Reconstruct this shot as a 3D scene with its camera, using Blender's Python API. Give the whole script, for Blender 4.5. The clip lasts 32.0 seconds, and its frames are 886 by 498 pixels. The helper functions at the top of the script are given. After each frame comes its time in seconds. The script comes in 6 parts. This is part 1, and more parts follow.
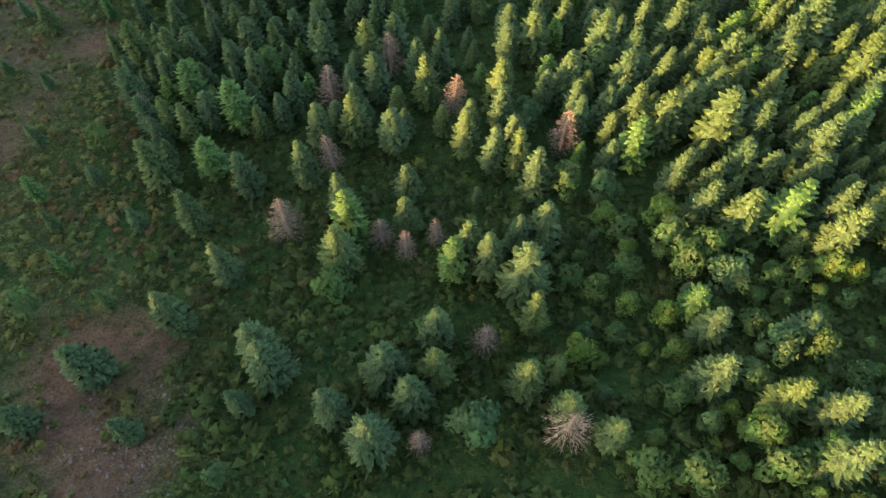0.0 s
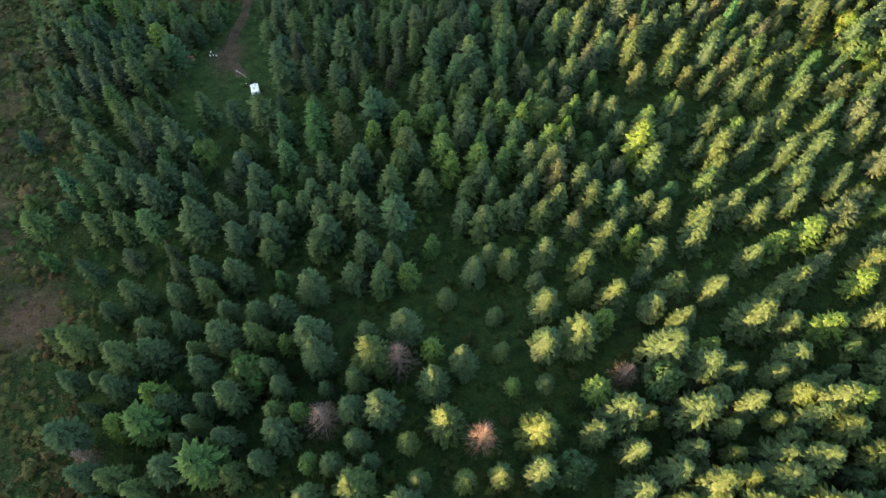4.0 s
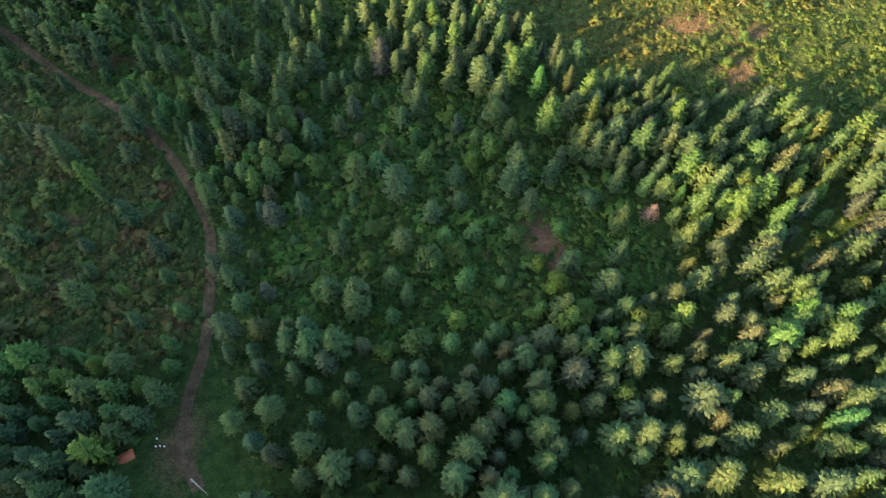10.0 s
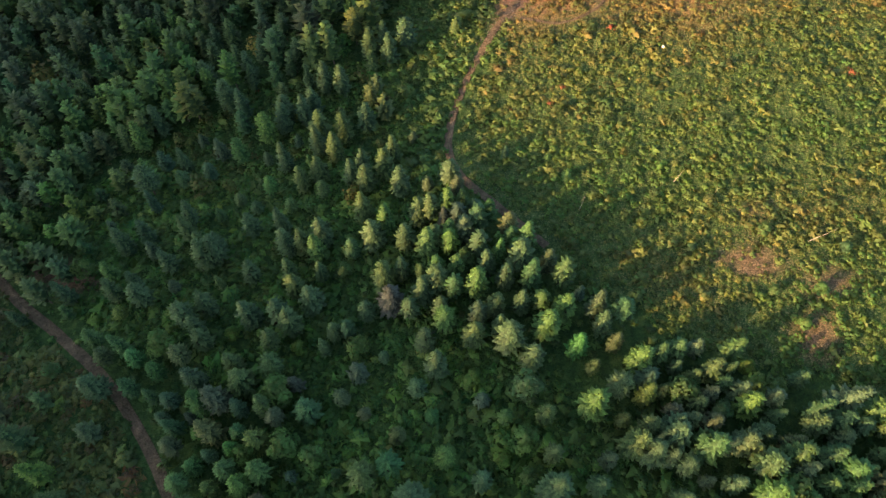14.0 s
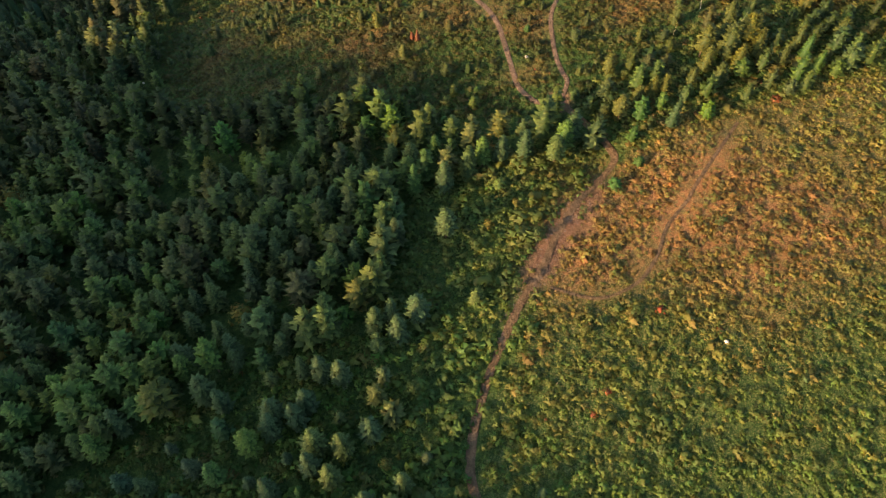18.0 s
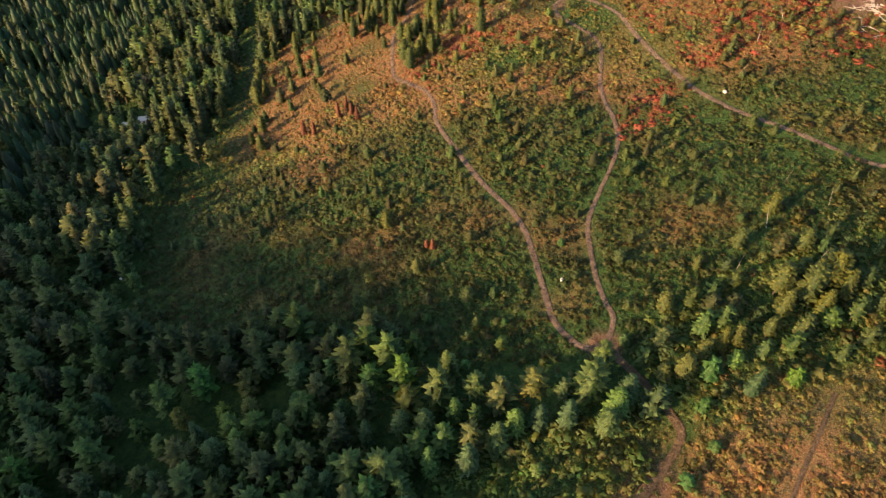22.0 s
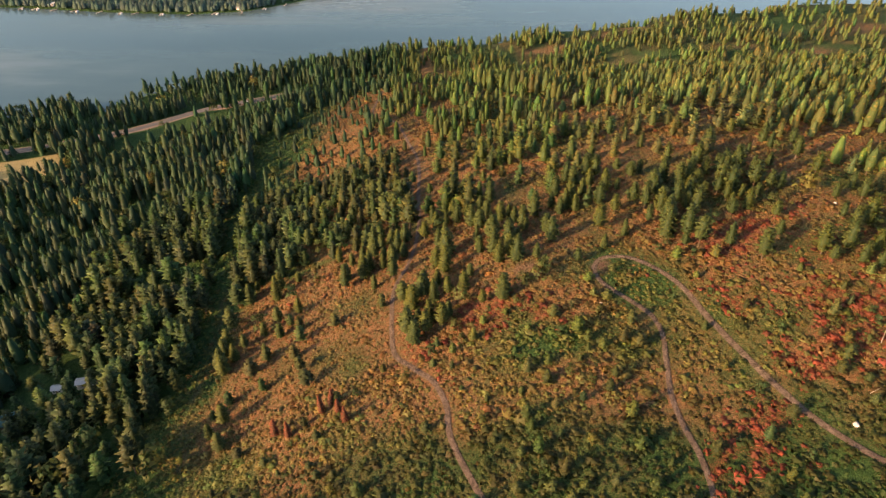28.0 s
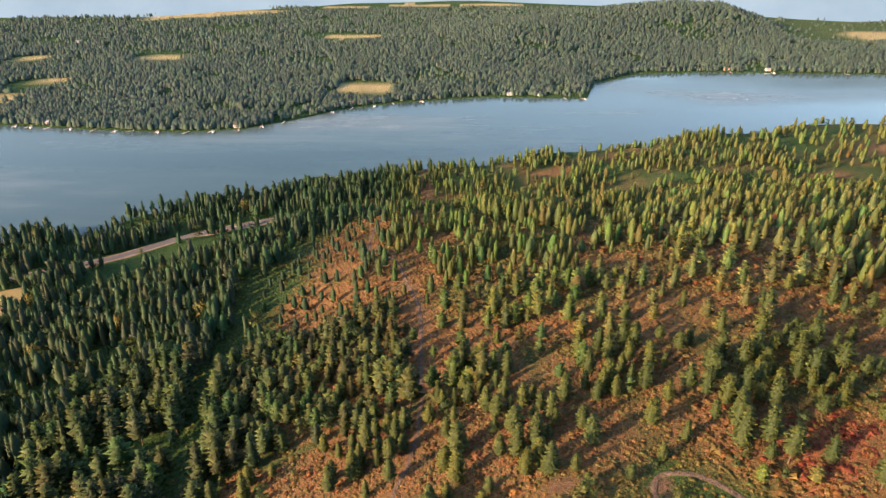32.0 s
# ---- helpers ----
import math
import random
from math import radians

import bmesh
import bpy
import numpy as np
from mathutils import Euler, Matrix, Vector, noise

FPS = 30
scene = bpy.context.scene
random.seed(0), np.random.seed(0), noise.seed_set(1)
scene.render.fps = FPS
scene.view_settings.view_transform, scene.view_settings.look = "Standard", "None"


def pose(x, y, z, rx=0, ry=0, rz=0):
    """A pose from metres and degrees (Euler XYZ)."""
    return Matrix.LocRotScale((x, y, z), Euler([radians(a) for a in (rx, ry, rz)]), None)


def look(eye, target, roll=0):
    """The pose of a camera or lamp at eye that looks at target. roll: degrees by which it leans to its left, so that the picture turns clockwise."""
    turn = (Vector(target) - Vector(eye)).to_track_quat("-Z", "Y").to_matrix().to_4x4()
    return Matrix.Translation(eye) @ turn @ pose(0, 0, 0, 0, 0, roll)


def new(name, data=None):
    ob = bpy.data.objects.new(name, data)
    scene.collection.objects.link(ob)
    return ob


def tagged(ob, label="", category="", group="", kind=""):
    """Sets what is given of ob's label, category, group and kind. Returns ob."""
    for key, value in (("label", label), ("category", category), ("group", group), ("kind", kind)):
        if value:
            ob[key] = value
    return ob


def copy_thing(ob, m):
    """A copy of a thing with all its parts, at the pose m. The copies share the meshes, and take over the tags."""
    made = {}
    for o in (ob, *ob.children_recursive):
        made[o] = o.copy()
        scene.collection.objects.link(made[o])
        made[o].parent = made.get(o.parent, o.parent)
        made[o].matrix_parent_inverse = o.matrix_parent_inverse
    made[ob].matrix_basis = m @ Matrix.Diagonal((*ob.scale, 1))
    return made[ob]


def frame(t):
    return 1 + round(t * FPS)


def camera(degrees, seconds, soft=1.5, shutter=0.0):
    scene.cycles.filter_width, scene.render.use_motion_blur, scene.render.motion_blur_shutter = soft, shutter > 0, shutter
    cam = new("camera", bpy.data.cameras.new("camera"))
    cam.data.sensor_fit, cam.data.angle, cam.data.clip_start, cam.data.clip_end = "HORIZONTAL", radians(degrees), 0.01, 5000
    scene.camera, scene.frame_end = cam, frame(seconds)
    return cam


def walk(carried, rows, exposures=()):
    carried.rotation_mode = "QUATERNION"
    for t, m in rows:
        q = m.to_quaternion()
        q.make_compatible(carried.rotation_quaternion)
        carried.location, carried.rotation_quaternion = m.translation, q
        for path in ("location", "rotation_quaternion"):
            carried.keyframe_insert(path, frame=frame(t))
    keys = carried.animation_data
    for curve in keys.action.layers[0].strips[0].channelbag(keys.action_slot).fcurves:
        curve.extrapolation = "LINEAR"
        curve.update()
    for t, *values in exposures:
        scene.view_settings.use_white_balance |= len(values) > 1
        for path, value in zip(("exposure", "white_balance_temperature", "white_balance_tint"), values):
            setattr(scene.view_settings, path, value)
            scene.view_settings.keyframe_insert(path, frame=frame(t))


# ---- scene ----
cam = camera(68.5, 32.0, soft=1.45)
METRES, EYE, TILT, LEAN, TURN = 500.0, 243.0, -62.5, 0.0, 0.0
ROWS = [
    (0.0, 0.0, 0.0, 0.0, 0.0, 0.0, -0.0),
    (0.5, -0.0008, 0.0065, 0.0155, 0.05, -0.18, -0.11),
    (1.0, -0.0014, 0.0133, 0.0303, 0.24, -0.25, -0.37),
    (1.5, -0.0023, 0.0203, 0.0455, 0.32, -0.38, -0.5),
    (2.0, -0.0037, 0.0273, 0.0604, 0.23, -0.49, -0.49),
    (2.5, -0.0049, 0.0343, 0.0752, 0.09, -0.65, -0.42),
    (3.0, -0.0057, 0.0415, 0.0897, 0.06, -0.72, -0.41),
    (3.5, -0.0065, 0.0487, 0.1042, 0.05, -0.79, -0.43),
    (5.5, -0.0107, 0.0764, 0.1627, -0.17, -1.43, -0.18),
    (6.0, -0.0118, 0.0836, 0.1776, -0.31, -1.62, -0.05),
    (6.5, -0.0128, 0.0907, 0.192, -0.41, -1.68, 0.05),
    (7.0, -0.0133, 0.0978, 0.2065, -0.39, -1.76, 0.16),
    (7.5, -0.0144, 0.105, 0.2213, -0.5, -1.91, 0.24),
    (8.0, -0.0151, 0.112, 0.2358, -0.51, -2.01, 0.33),
    (8.5, -0.0159, 0.1192, 0.2506, -0.55, -2.15, 0.41),
    (9.0, -0.0167, 0.1263, 0.2651, -0.55, -2.22, 0.5),
    (9.5, -0.0179, 0.1334, 0.2797, -0.63, -2.35, 0.56),
    (10.0, -0.0187, 0.1406, 0.2944, -0.64, -2.49, 0.6),
    (10.5, -0.0196, 0.1478, 0.3088, -0.65, -2.63, 0.65),
    (11.0, -0.0208, 0.1545, 0.3223, -0.65, -2.72, 0.65),
    (11.5, -0.0219, 0.1611, 0.3352, -0.68, -2.82, 0.71),
    (12.0, -0.0225, 0.1682, 0.3492, -0.69, -2.93, 0.78),
    (12.5, -0.0234, 0.1756, 0.3637, -0.72, -3.05, 0.78),
    (13.0, -0.0242, 0.183, 0.3783, -0.73, -2.48, 0.75),
    (13.5, -0.0252, 0.1904, 0.3928, -0.73, -1.46, 0.74),
    (14.0, -0.0263, 0.1977, 0.4072, -0.75, -0.46, 0.73),
    (14.5, -0.0272, 0.205, 0.4215, -0.79, 0.52, 0.72),
    (15.0, -0.0283, 0.2122, 0.4355, -0.85, 1.56, 0.73),
    (15.5, -0.0293, 0.2193, 0.4498, -0.87, 2.52, 0.75),
    (17.5, -0.0322, 0.2486, 0.5067, -0.71, 6.58, 0.7),
    (18.0, -0.0334, 0.2558, 0.5213, -0.74, 7.55, 0.74),
    (18.5, -0.0341, 0.2627, 0.5352, -0.71, 8.59, 0.76),
    (19.0, -0.0348, 0.2698, 0.5493, -0.7, 9.57, 0.78),
    (19.5, -0.0356, 0.2771, 0.5631, -0.55, 10.57, 0.64),
    (20.0, -0.0365, 0.2843, 0.5768, -0.53, 11.54, 0.64),
    (20.5, -0.0374, 0.2916, 0.5904, -0.46, 12.53, 0.59),
    (21.0, -0.0382, 0.2987, 0.6038, -0.39, 13.51, 0.48),
    (21.5, -0.039, 0.3057, 0.6171, -0.33, 14.48, 0.35),
    (22.0, -0.0397, 0.3128, 0.6301, -0.28, 15.44, 0.21),
    (22.5, -0.0405, 0.3198, 0.6436, -0.22, 16.32, 0.1),
    (23.0, -0.0417, 0.3268, 0.6565, -0.22, 17.3, 0.05),
    (23.5, -0.0426, 0.3337, 0.6699, -0.18, 18.24, -0.05),
    (24.0, -0.0434, 0.3406, 0.6834, -0.16, 19.2, -0.01),
    (24.5, -0.0444, 0.3474, 0.6969, -0.18, 20.2, 0.04),
    (25.0, -0.0452, 0.3544, 0.7104, -0.16, 21.22, 0.07),
    (25.5, -0.0462, 0.3613, 0.7234, -0.23, 22.31, 0.17),
    (27.5, -0.0493, 0.3883, 0.7766, -0.4, 26.55, 0.58),
    (28.0, -0.0502, 0.3953, 0.79, -0.42, 27.62, 0.62),
    (28.5, -0.0511, 0.4022, 0.803, -0.44, 28.74, 0.64),
    (29.0, -0.0519, 0.4092, 0.8158, -0.44, 29.87, 0.66),
    (29.5, -0.0528, 0.4163, 0.8286, -0.45, 30.96, 0.69),
    (30.0, -0.0537, 0.4234, 0.8411, -0.5, 32.07, 0.74),
    (30.5, -0.0546, 0.4303, 0.8534, -0.52, 33.16, 0.73),
    (31.0, -0.0555, 0.4372, 0.8657, -0.57, 34.24, 0.79),
    (31.5, -0.0563, 0.444, 0.8781, -0.6, 35.33, 0.83),
    (32.0, -0.0572, 0.4508, 0.8904, -0.62, 36.43, 0.83),
]
walk(cam, [(t, pose(0, 0, EYE, TILT, LEAN, TURN) @ pose(METRES * x, METRES * y, METRES * z, 90 + pitch, roll, yaw)) for t, x, y, z, yaw, pitch, roll in ROWS],
     exposures=[(0.0, 3.15, 7600, 10), (3.0, 3.0, 7500, 10), (6.0, 3.05, 7000, 9), (8.0, 3.05, 6900, 8), (11.0, 2.85, 6900, 9), (15.0, 2.45, 6800, 10), (18.0, 2.15, 7200, 10), (20.0, 1.97, 7000, 10), (23.0, 1.9, 6600, 11), (25.0, 1.75, 6900, 12), (29.0, 1.68, 6700, 15), (32.0, 1.9, 6200, 16)])

# ---- daylight: a low evening sun from behind and to the left ----
SUN_AZIMUTH, SUN_ELEVATION = 240.0, 14.5
world = bpy.data.worlds.new("sky")
scene.world = world
world.use_nodes = True
wn = world.node_tree
sky = wn.nodes.new("ShaderNodeTexSky")
sky.sky_type = 'NISHITA'
sky.sun_disc = False
sky.sun_elevation = radians(SUN_ELEVATION)
sky.sun_rotation = radians(SUN_AZIMUTH)
sky.dust_density = 2.0
wn.links.new(sky.outputs[0], wn.nodes["Background"].inputs[0])
wn.nodes["Background"].inputs[1].default_value = 0.13
sun = new("sun", bpy.data.lights.new("sun", 'SUN'))
sun.data.energy = 5.0
sun.data.angle = radians(1.5)
sun.data.color = (1.0, 0.59, 0.3)
_a, _e = radians(SUN_AZIMUTH), radians(SUN_ELEVATION)
to_sun = Vector((math.sin(_a) * math.cos(_e), math.cos(_a) * math.cos(_e), math.sin(_e)))
sun.matrix_world = look(to_sun * 900, (0, 0, 0))

rng = np.random.default_rng(7)

# ---- materials ----
def material(name, rough=0.8, spec=0.3):
    m = bpy.data.materials.new(name)
    m.use_nodes = True
    b = m.node_tree.nodes["Principled BSDF"]
    b.inputs["Roughness"].default_value = rough
    b.inputs["Specular IOR Level"].default_value = spec
    return m, m.node_tree, b


def node(nt, kind, **values):
    n = nt.nodes.new(kind)
    for k, v in values.items():
        n.inputs[k.replace("_", " ")].default_value = v
    return n


def noise_at(nt, scale, detail=4.0, rough=0.6, coords=None):
    if coords is None:
        coords = nt.nodes.new("ShaderNodeNewGeometry").outputs["Position"]
    n = node(nt, "ShaderNodeTexNoise", Scale=scale, Detail=detail, Roughness=rough)
    nt.links.new(coords, n.inputs["Vector"])
    return n.outputs["Fac"]


def ramp(nt, fac, *stops):
    r = nt.nodes.new("ShaderNodeValToRGB")
    e = r.color_ramp.elements
    while len(e) < len(stops):
        e.new(0.5)
    for el, (p, c) in zip(e, stops):
        el.position, el.color = p, (*c, 1)
    nt.links.new(fac, r.inputs[0])
    return r.outputs[0]


def mix(nt, fac, a, b, mode='MIX'):
    n = nt.nodes.new("ShaderNodeMix")
    n.data_type, n.blend_type = 'RGBA', mode
    for sock, v in ((n.inputs[0], fac), (n.inputs[6], a), (n.inputs[7], b)):
        if isinstance(v, (int, float)):
            sock.default_value = v
        elif isinstance(v, tuple):
            sock.default_value = (*v, 1)
        else:
            nt.links.new(v, sock)
    return n.outputs[2]


def bump(nt, b, height, strength=0.5, distance=0.1):
    n = node(nt, "ShaderNodeBump", Strength=strength, Distance=distance)
    nt.links.new(height, n.inputs["Height"])
    nt.links.new(n.outputs[0], b.inputs["Normal"])


def plain(name, colour, rough=0.7, spec=0.3, metal=0.0, wear=0.25, scale=3.0):
    """Paint, wood, metal: one colour with grime at two scales and a fine relief."""
    m, nt, b = material(name, rough, spec)
    b.inputs["Metallic"].default_value = metal
    co = nt.nodes.new("ShaderNodeTexCoord").outputs["Object"]
    n1, n2 = noise_at(nt, scale, 5, 0.6, co), noise_at(nt, scale * 9, 3, 0.6, co)
    lo, hi = tuple(c * (1 - wear) for c in colour), tuple(min(1, c * (1 + wear * 0.4)) for c in colour)
    c = mix(nt, 0.35, ramp(nt, n1, (0.3, lo), (0.65, hi)), ramp(nt, n2, (0.3, lo), (0.7, hi)))
    nt.links.new(c, b.inputs["Base Color"])
    bump(nt, b, n2, 0.25, 0.02)
    return m


def foliage(name, scale=2.2, rough=0.62, dark=0.62, light=1.3, fleck=0.55, thin=0.2):
    """Leaves and needles: the plant's own tint, flecked, and varied from plant to plant."""
    m, nt, b = material(name, rough, 0.25)
    tint = nt.nodes.new("ShaderNodeAttribute")
    tint.attribute_name = "tint"
    info = nt.nodes.new("ShaderNodeObjectInfo")
    geo = nt.nodes.new("ShaderNodeNewGeometry")
    f = noise_at(nt, scale, 4, 0.7)
    v1 = ramp(nt, f, (0.32, (dark,) * 3), (0.68, (light,) * 3))
    c = mix(nt, 1.0, tint.outputs["Color"], v1, 'MULTIPLY')
    v2 = ramp(nt, geo.outputs["Random Per Island"], (0.0, (0.72, 0.78, 0.8)), (0.6, (1.05, 1.0, 0.95)), (1.0, (1.35, 1.22, 0.9)))
    c = mix(nt, fleck, c, mix(nt, 1.0, c, v2, 'MULTIPLY'))
    v3 = ramp(nt, info.outputs["Random"], (0.0, (0.82, 0.92, 1.0)), (0.5, (1.0, 1.0, 1.0)), (1.0, (1.22, 1.1, 0.78)))
    c = mix(nt, 1.0, c, v3, 'MULTIPLY')
    nt.links.new(c, b.inputs["Base Color"])
    out = nt.nodes["Material Output"]
    tr = nt.nodes.new("ShaderNodeBsdfTranslucent")
    nt.links.new(c, tr.inputs["Color"])
    ms = nt.nodes.new("ShaderNodeMixShader")
    ms.inputs[0].default_value = thin
    nt.links.new(b.outputs[0], ms.inputs[1])
    nt.links.new(tr.outputs[0], ms.inputs[2])
    nt.links.new(ms.outputs[0], out.inputs["Surface"])
    return m


M_NEEDLE = foliage("needles", 4.0, 0.65, 0.7, 1.3, 0.35, 0.3)
M_LEAF = foliage("leaves", 3.0, 0.65, 0.82, 1.16, 0.14, 0.42)
M_DEAD = plain("dead_wood", (0.22, 0.165, 0.135), 0.85, 0.2, 0, 0.4, 2.0)
M_BARK = plain("bark", (0.1, 0.075, 0.055), 0.9, 0.2, 0, 0.5, 2.5)
M_PALE_DEAD = plain("pale_dead_twigs", (0.36, 0.275, 0.215), 0.85, 0.2, 0, 0.3, 2.0)
M_SNAG = plain("bleached_wood", (0.33, 0.3, 0.26), 0.8, 0.2, 0, 0.35, 1.5)


def ground_material(name="ground_cover", bare=((0.075, 0.045, 0.032), (0.135, 0.082, 0.056), (0.19, 0.126, 0.09))):
    """Soil, moss and grass, dry orange growth: shares of each are kept on the sheet's corners."""
    m, nt, b = material(name, 0.95, 0.1)
    att = nt.nodes.new("ShaderNodeAttribute")
    att.attribute_name = "cover"
    sep = nt.nodes.new("ShaderNodeSeparateColor")
    nt.links.new(att.outputs["Color"], sep.inputs[0])
    big, mid, fine = noise_at(nt, 0.05, 5, 0.65), noise_at(nt, 0.45, 6, 0.7), noise_at(nt, 2.6, 5, 0.75)
    green = ramp(nt, mid, (0.3, (0.014, 0.036, 0.012)), (0.5, (0.03, 0.066, 0.018)), (0.72, (0.062, 0.1, 0.028)))
    dry = ramp(nt, mid, (0.28, (0.055, 0.056, 0.023)), (0.42, (0.12, 0.094, 0.04)), (0.55, (0.185, 0.096, 0.044)), (0.66, (0.205, 0.11, 0.052)), (0.8, (0.2, 0.15, 0.068)))
    crimson = ramp(nt, mid, (0.3, (0.09, 0.03, 0.02)), (0.5, (0.22, 0.045, 0.03)), (0.7, (0.28, 0.09, 0.045)))
    soil = ramp(nt, mid, *zip((0.3, 0.55, 0.75), bare))
    hay = ramp(nt, big, (0.3, (0.26, 0.22, 0.095)), (0.7, (0.35, 0.295, 0.15)))
    edge = nt.nodes.new("ShaderNodeMath")
    edge.operation = 'MULTIPLY_ADD'
    nt.links.new(fine, edge.inputs[0])
    edge.inputs[1].default_value, edge.inputs[2].default_value = 1.1, -0.55

    def share(socket):
        a = nt.nodes.new("ShaderNodeMath")
        a.operation = 'ADD'
        nt.links.new(socket, a.inputs[0])
        nt.links.new(edge.outputs[0], a.inputs[1])
        s = nt.nodes.new("ShaderNodeMapRange")
        s.inputs[1].default_value, s.inputs[2].default_value = 0.3, 0.7
        nt.links.new(a.outputs[0], s.inputs[0])
        return s.outputs[0]
    c = mix(nt, share(sep.outputs[0]), green, dry)
    c = mix(nt, share(att.outputs["Alpha"]), c, crimson)
    c = mix(nt, share(sep.outputs[2]), c, soil)
    c = mix(nt, share(sep.outputs[1]), c, hay)
    c = mix(nt, 1.0, c, ramp(nt, fine, (0.3, (0.6,) * 3), (0.7, (1.35,) * 3)), 'MULTIPLY')
    nt.links.new(c, b.inputs["Base Color"])
    bump(nt, b, mix(nt, 0.5, fine, mid), 1.0, 2.2)
    return m


M_GROUND = ground_material()


def soil_material(name, a, b_, c_):
    m, nt, b = material(name, 0.95, 0.1)
    n1, n2 = noise_at(nt, 0.7, 6, 0.7), noise_at(nt, 5.0, 4, 0.7)
    c = ramp(nt, n1, (0.3, a), (0.52, b_), (0.75, c_))
    nt.links.new(mix(nt, 1.0, c, ramp(nt, n2, (0.3, (0.75,) * 3), (0.7, (1.25,) * 3)), 'MULTIPLY'), b.inputs["Base Color"])
    bump(nt, b, n2, 0.7, 0.15)
    return m


M_TRACK = ground_material("track_soil", ((0.08, 0.06, 0.046), (0.14, 0.104, 0.08), (0.21, 0.16, 0.124)))
M_TRACK_DARK = ground_material("forest_track_soil", ((0.05, 0.04, 0.026), (0.11, 0.08, 0.052), (0.2, 0.148, 0.098)))
M_VERGE = soil_material("gravel_verge", (0.14, 0.105, 0.075), (0.23, 0.17, 0.125), (0.32, 0.25, 0.19))
M_ASPHALT = soil_material("asphalt", (0.08, 0.075, 0.072), (0.11, 0.105, 0.1), (0.15, 0.14, 0.135))
M_STONE = plain("stone", (0.115, 0.096, 0.084), 0.9, 0.2, 0, 0.4, 1.2)


def water_material():
    m, nt, b = material("lake_water", 0.1, 0.32)
    mp = nt.nodes.new("ShaderNodeMapping")
    mp.inputs["Scale"].default_value = (0.35, 1.3, 1.0)
    mp.inputs["Rotation"].default_value = (0, 0, 0.15)
    nt.links.new(nt.nodes.new("ShaderNodeNewGeometry").outputs["Position"], mp.inputs["Vector"])
    n1 = noise_at(nt, 0.0045, 6, 0.6, mp.outputs[0])
    n2 = noise_at(nt, 0.6, 4, 0.6)
    # pale streaks in the base colour stand in for reflected sky
    nt.links.new(ramp(nt, n1, (0.35, (0.03, 0.06, 0.06)), (0.52, (0.045, 0.078, 0.078)), (0.72, (0.12, 0.15, 0.15))), b.inputs["Base Color"])
    r = nt.nodes.new("ShaderNodeMapRange")
    r.inputs[1].default_value, r.inputs[2].default_value = 0.35, 0.65
    r.inputs[3].default_value, r.inputs[4].default_value = 0.04, 0.28
    nt.links.new(n1, r.inputs[0])
    nt.links.new(r.outputs[0], b.inputs["Roughness"])
    b.inputs["IOR"].default_value = 1.33
    bump(nt, b, n2, 0.12, 0.2)
    return m


M_WATER = water_material()

# ---- the lie of the land ----
# Heights of a control net, every 115 m across and 130 m ahead, smoothed by a cubic spline.
NET = [
    # the first two rows, unseen behind the start, are raised to shade the wood
    (268, 268, 266, 255, 244, 237, 229, 221),
    (220, 224, 224, 212, 203, 201, 200, 198),
    (164, 175, 178, 166, 163, 171, 179, 181),
    (118, 131, 139, 129, 128, 145, 155, 167),
    (73, 87, 105, 106, 118, 139, 149, 167),
    (43, 58, 75, 87, 112, 135, 159, 181),
    (20, 37, 50, 82, 107, 127, 156, 182),
    (4, 12, 32, 84, 126, 145, 153, 166),
    (2, 6, 33, 66, 104, 119, 116, 122),
    (2, 4, 30, 67, 74, 78, 86, 95),
    (2, 3, 8, 26, 32, 41, 50, 56),
    (2, 1, -4, -6, -4, 0, 2, 6),
]
NEAR_SHORE = [(-900, 1010), (-409, 1023), (-392, 1046), (-366, 1047), (-341, 1036), (-326, 1031), (-318, 1078), (-277, 1108), (-230, 1125), (-120, 1150), (100, 1190), (300, 1230), (900, 1400)]
FAR_SHORE = [(-4000, 1500), (-1100, 1450), (-638, 1414), (-466, 1383), (-363, 1374), (-290, 1388), (-221, 1441), (-170, 1497), (-86, 1541), (63, 1584),
             (230, 1570), (268, 1690), (377, 1784), (514, 1795), (857, 1770), (1400, 1800), (4000, 1900)]
# knolls and hollows too small for the net: x, y, height, radius
BUMPS = [(-52, 968, 9, 34), (8, 636, 6, 26), (-110, 823, -7, 40), (120, 615, 4, 40), (82, 340, 3, 35),
         (-78, 855, 6, 30), (45, 566, -4, 24), (33, 425, -4, 14), (-100, 583, -5, 30), (-34, 50, -2.4, 45), (54, 598, -3.5, 22), (-116, 662, -3, 28)]
# the crest of an unseen ridge to the west, from south to north, heights tuned to shade the wood and slope
SHADE_RIDGE = [44, 10, 31, 35, 53, 42, 42, 51, 70, 59, 54, 39, 37, 42]


def spline_weights(u):
    return (1 - u) ** 3 / 6, (3 * u ** 3 - 6 * u ** 2 + 4) / 6, (-3 * u ** 3 + 3 * u ** 2 + 3 * u + 1) / 6, u ** 3 / 6


def ripple(x, y, wave, seed):
    """A cheap smooth roughness between -1 and 1."""
    s = 0
    for k in range(4):
        a = seed * 1.7 + k * 2.1
        s = s + np.sin((x * math.cos(a) + y * math.sin(a)) * 6.283 / (wave * (1 + 0.37 * k)) + a * 5)
    return s / 4


def bell(x, y, cx, cy, rx, ry=None, turn=0.0):
    ry = ry or rx
    c, s = math.cos(turn), math.sin(turn)
    u, v = (x - cx) * c + (y - cy) * s, -(x - cx) * s + (y - cy) * c
    return np.exp(-(u / rx) ** 2 - (v / ry) ** 2)


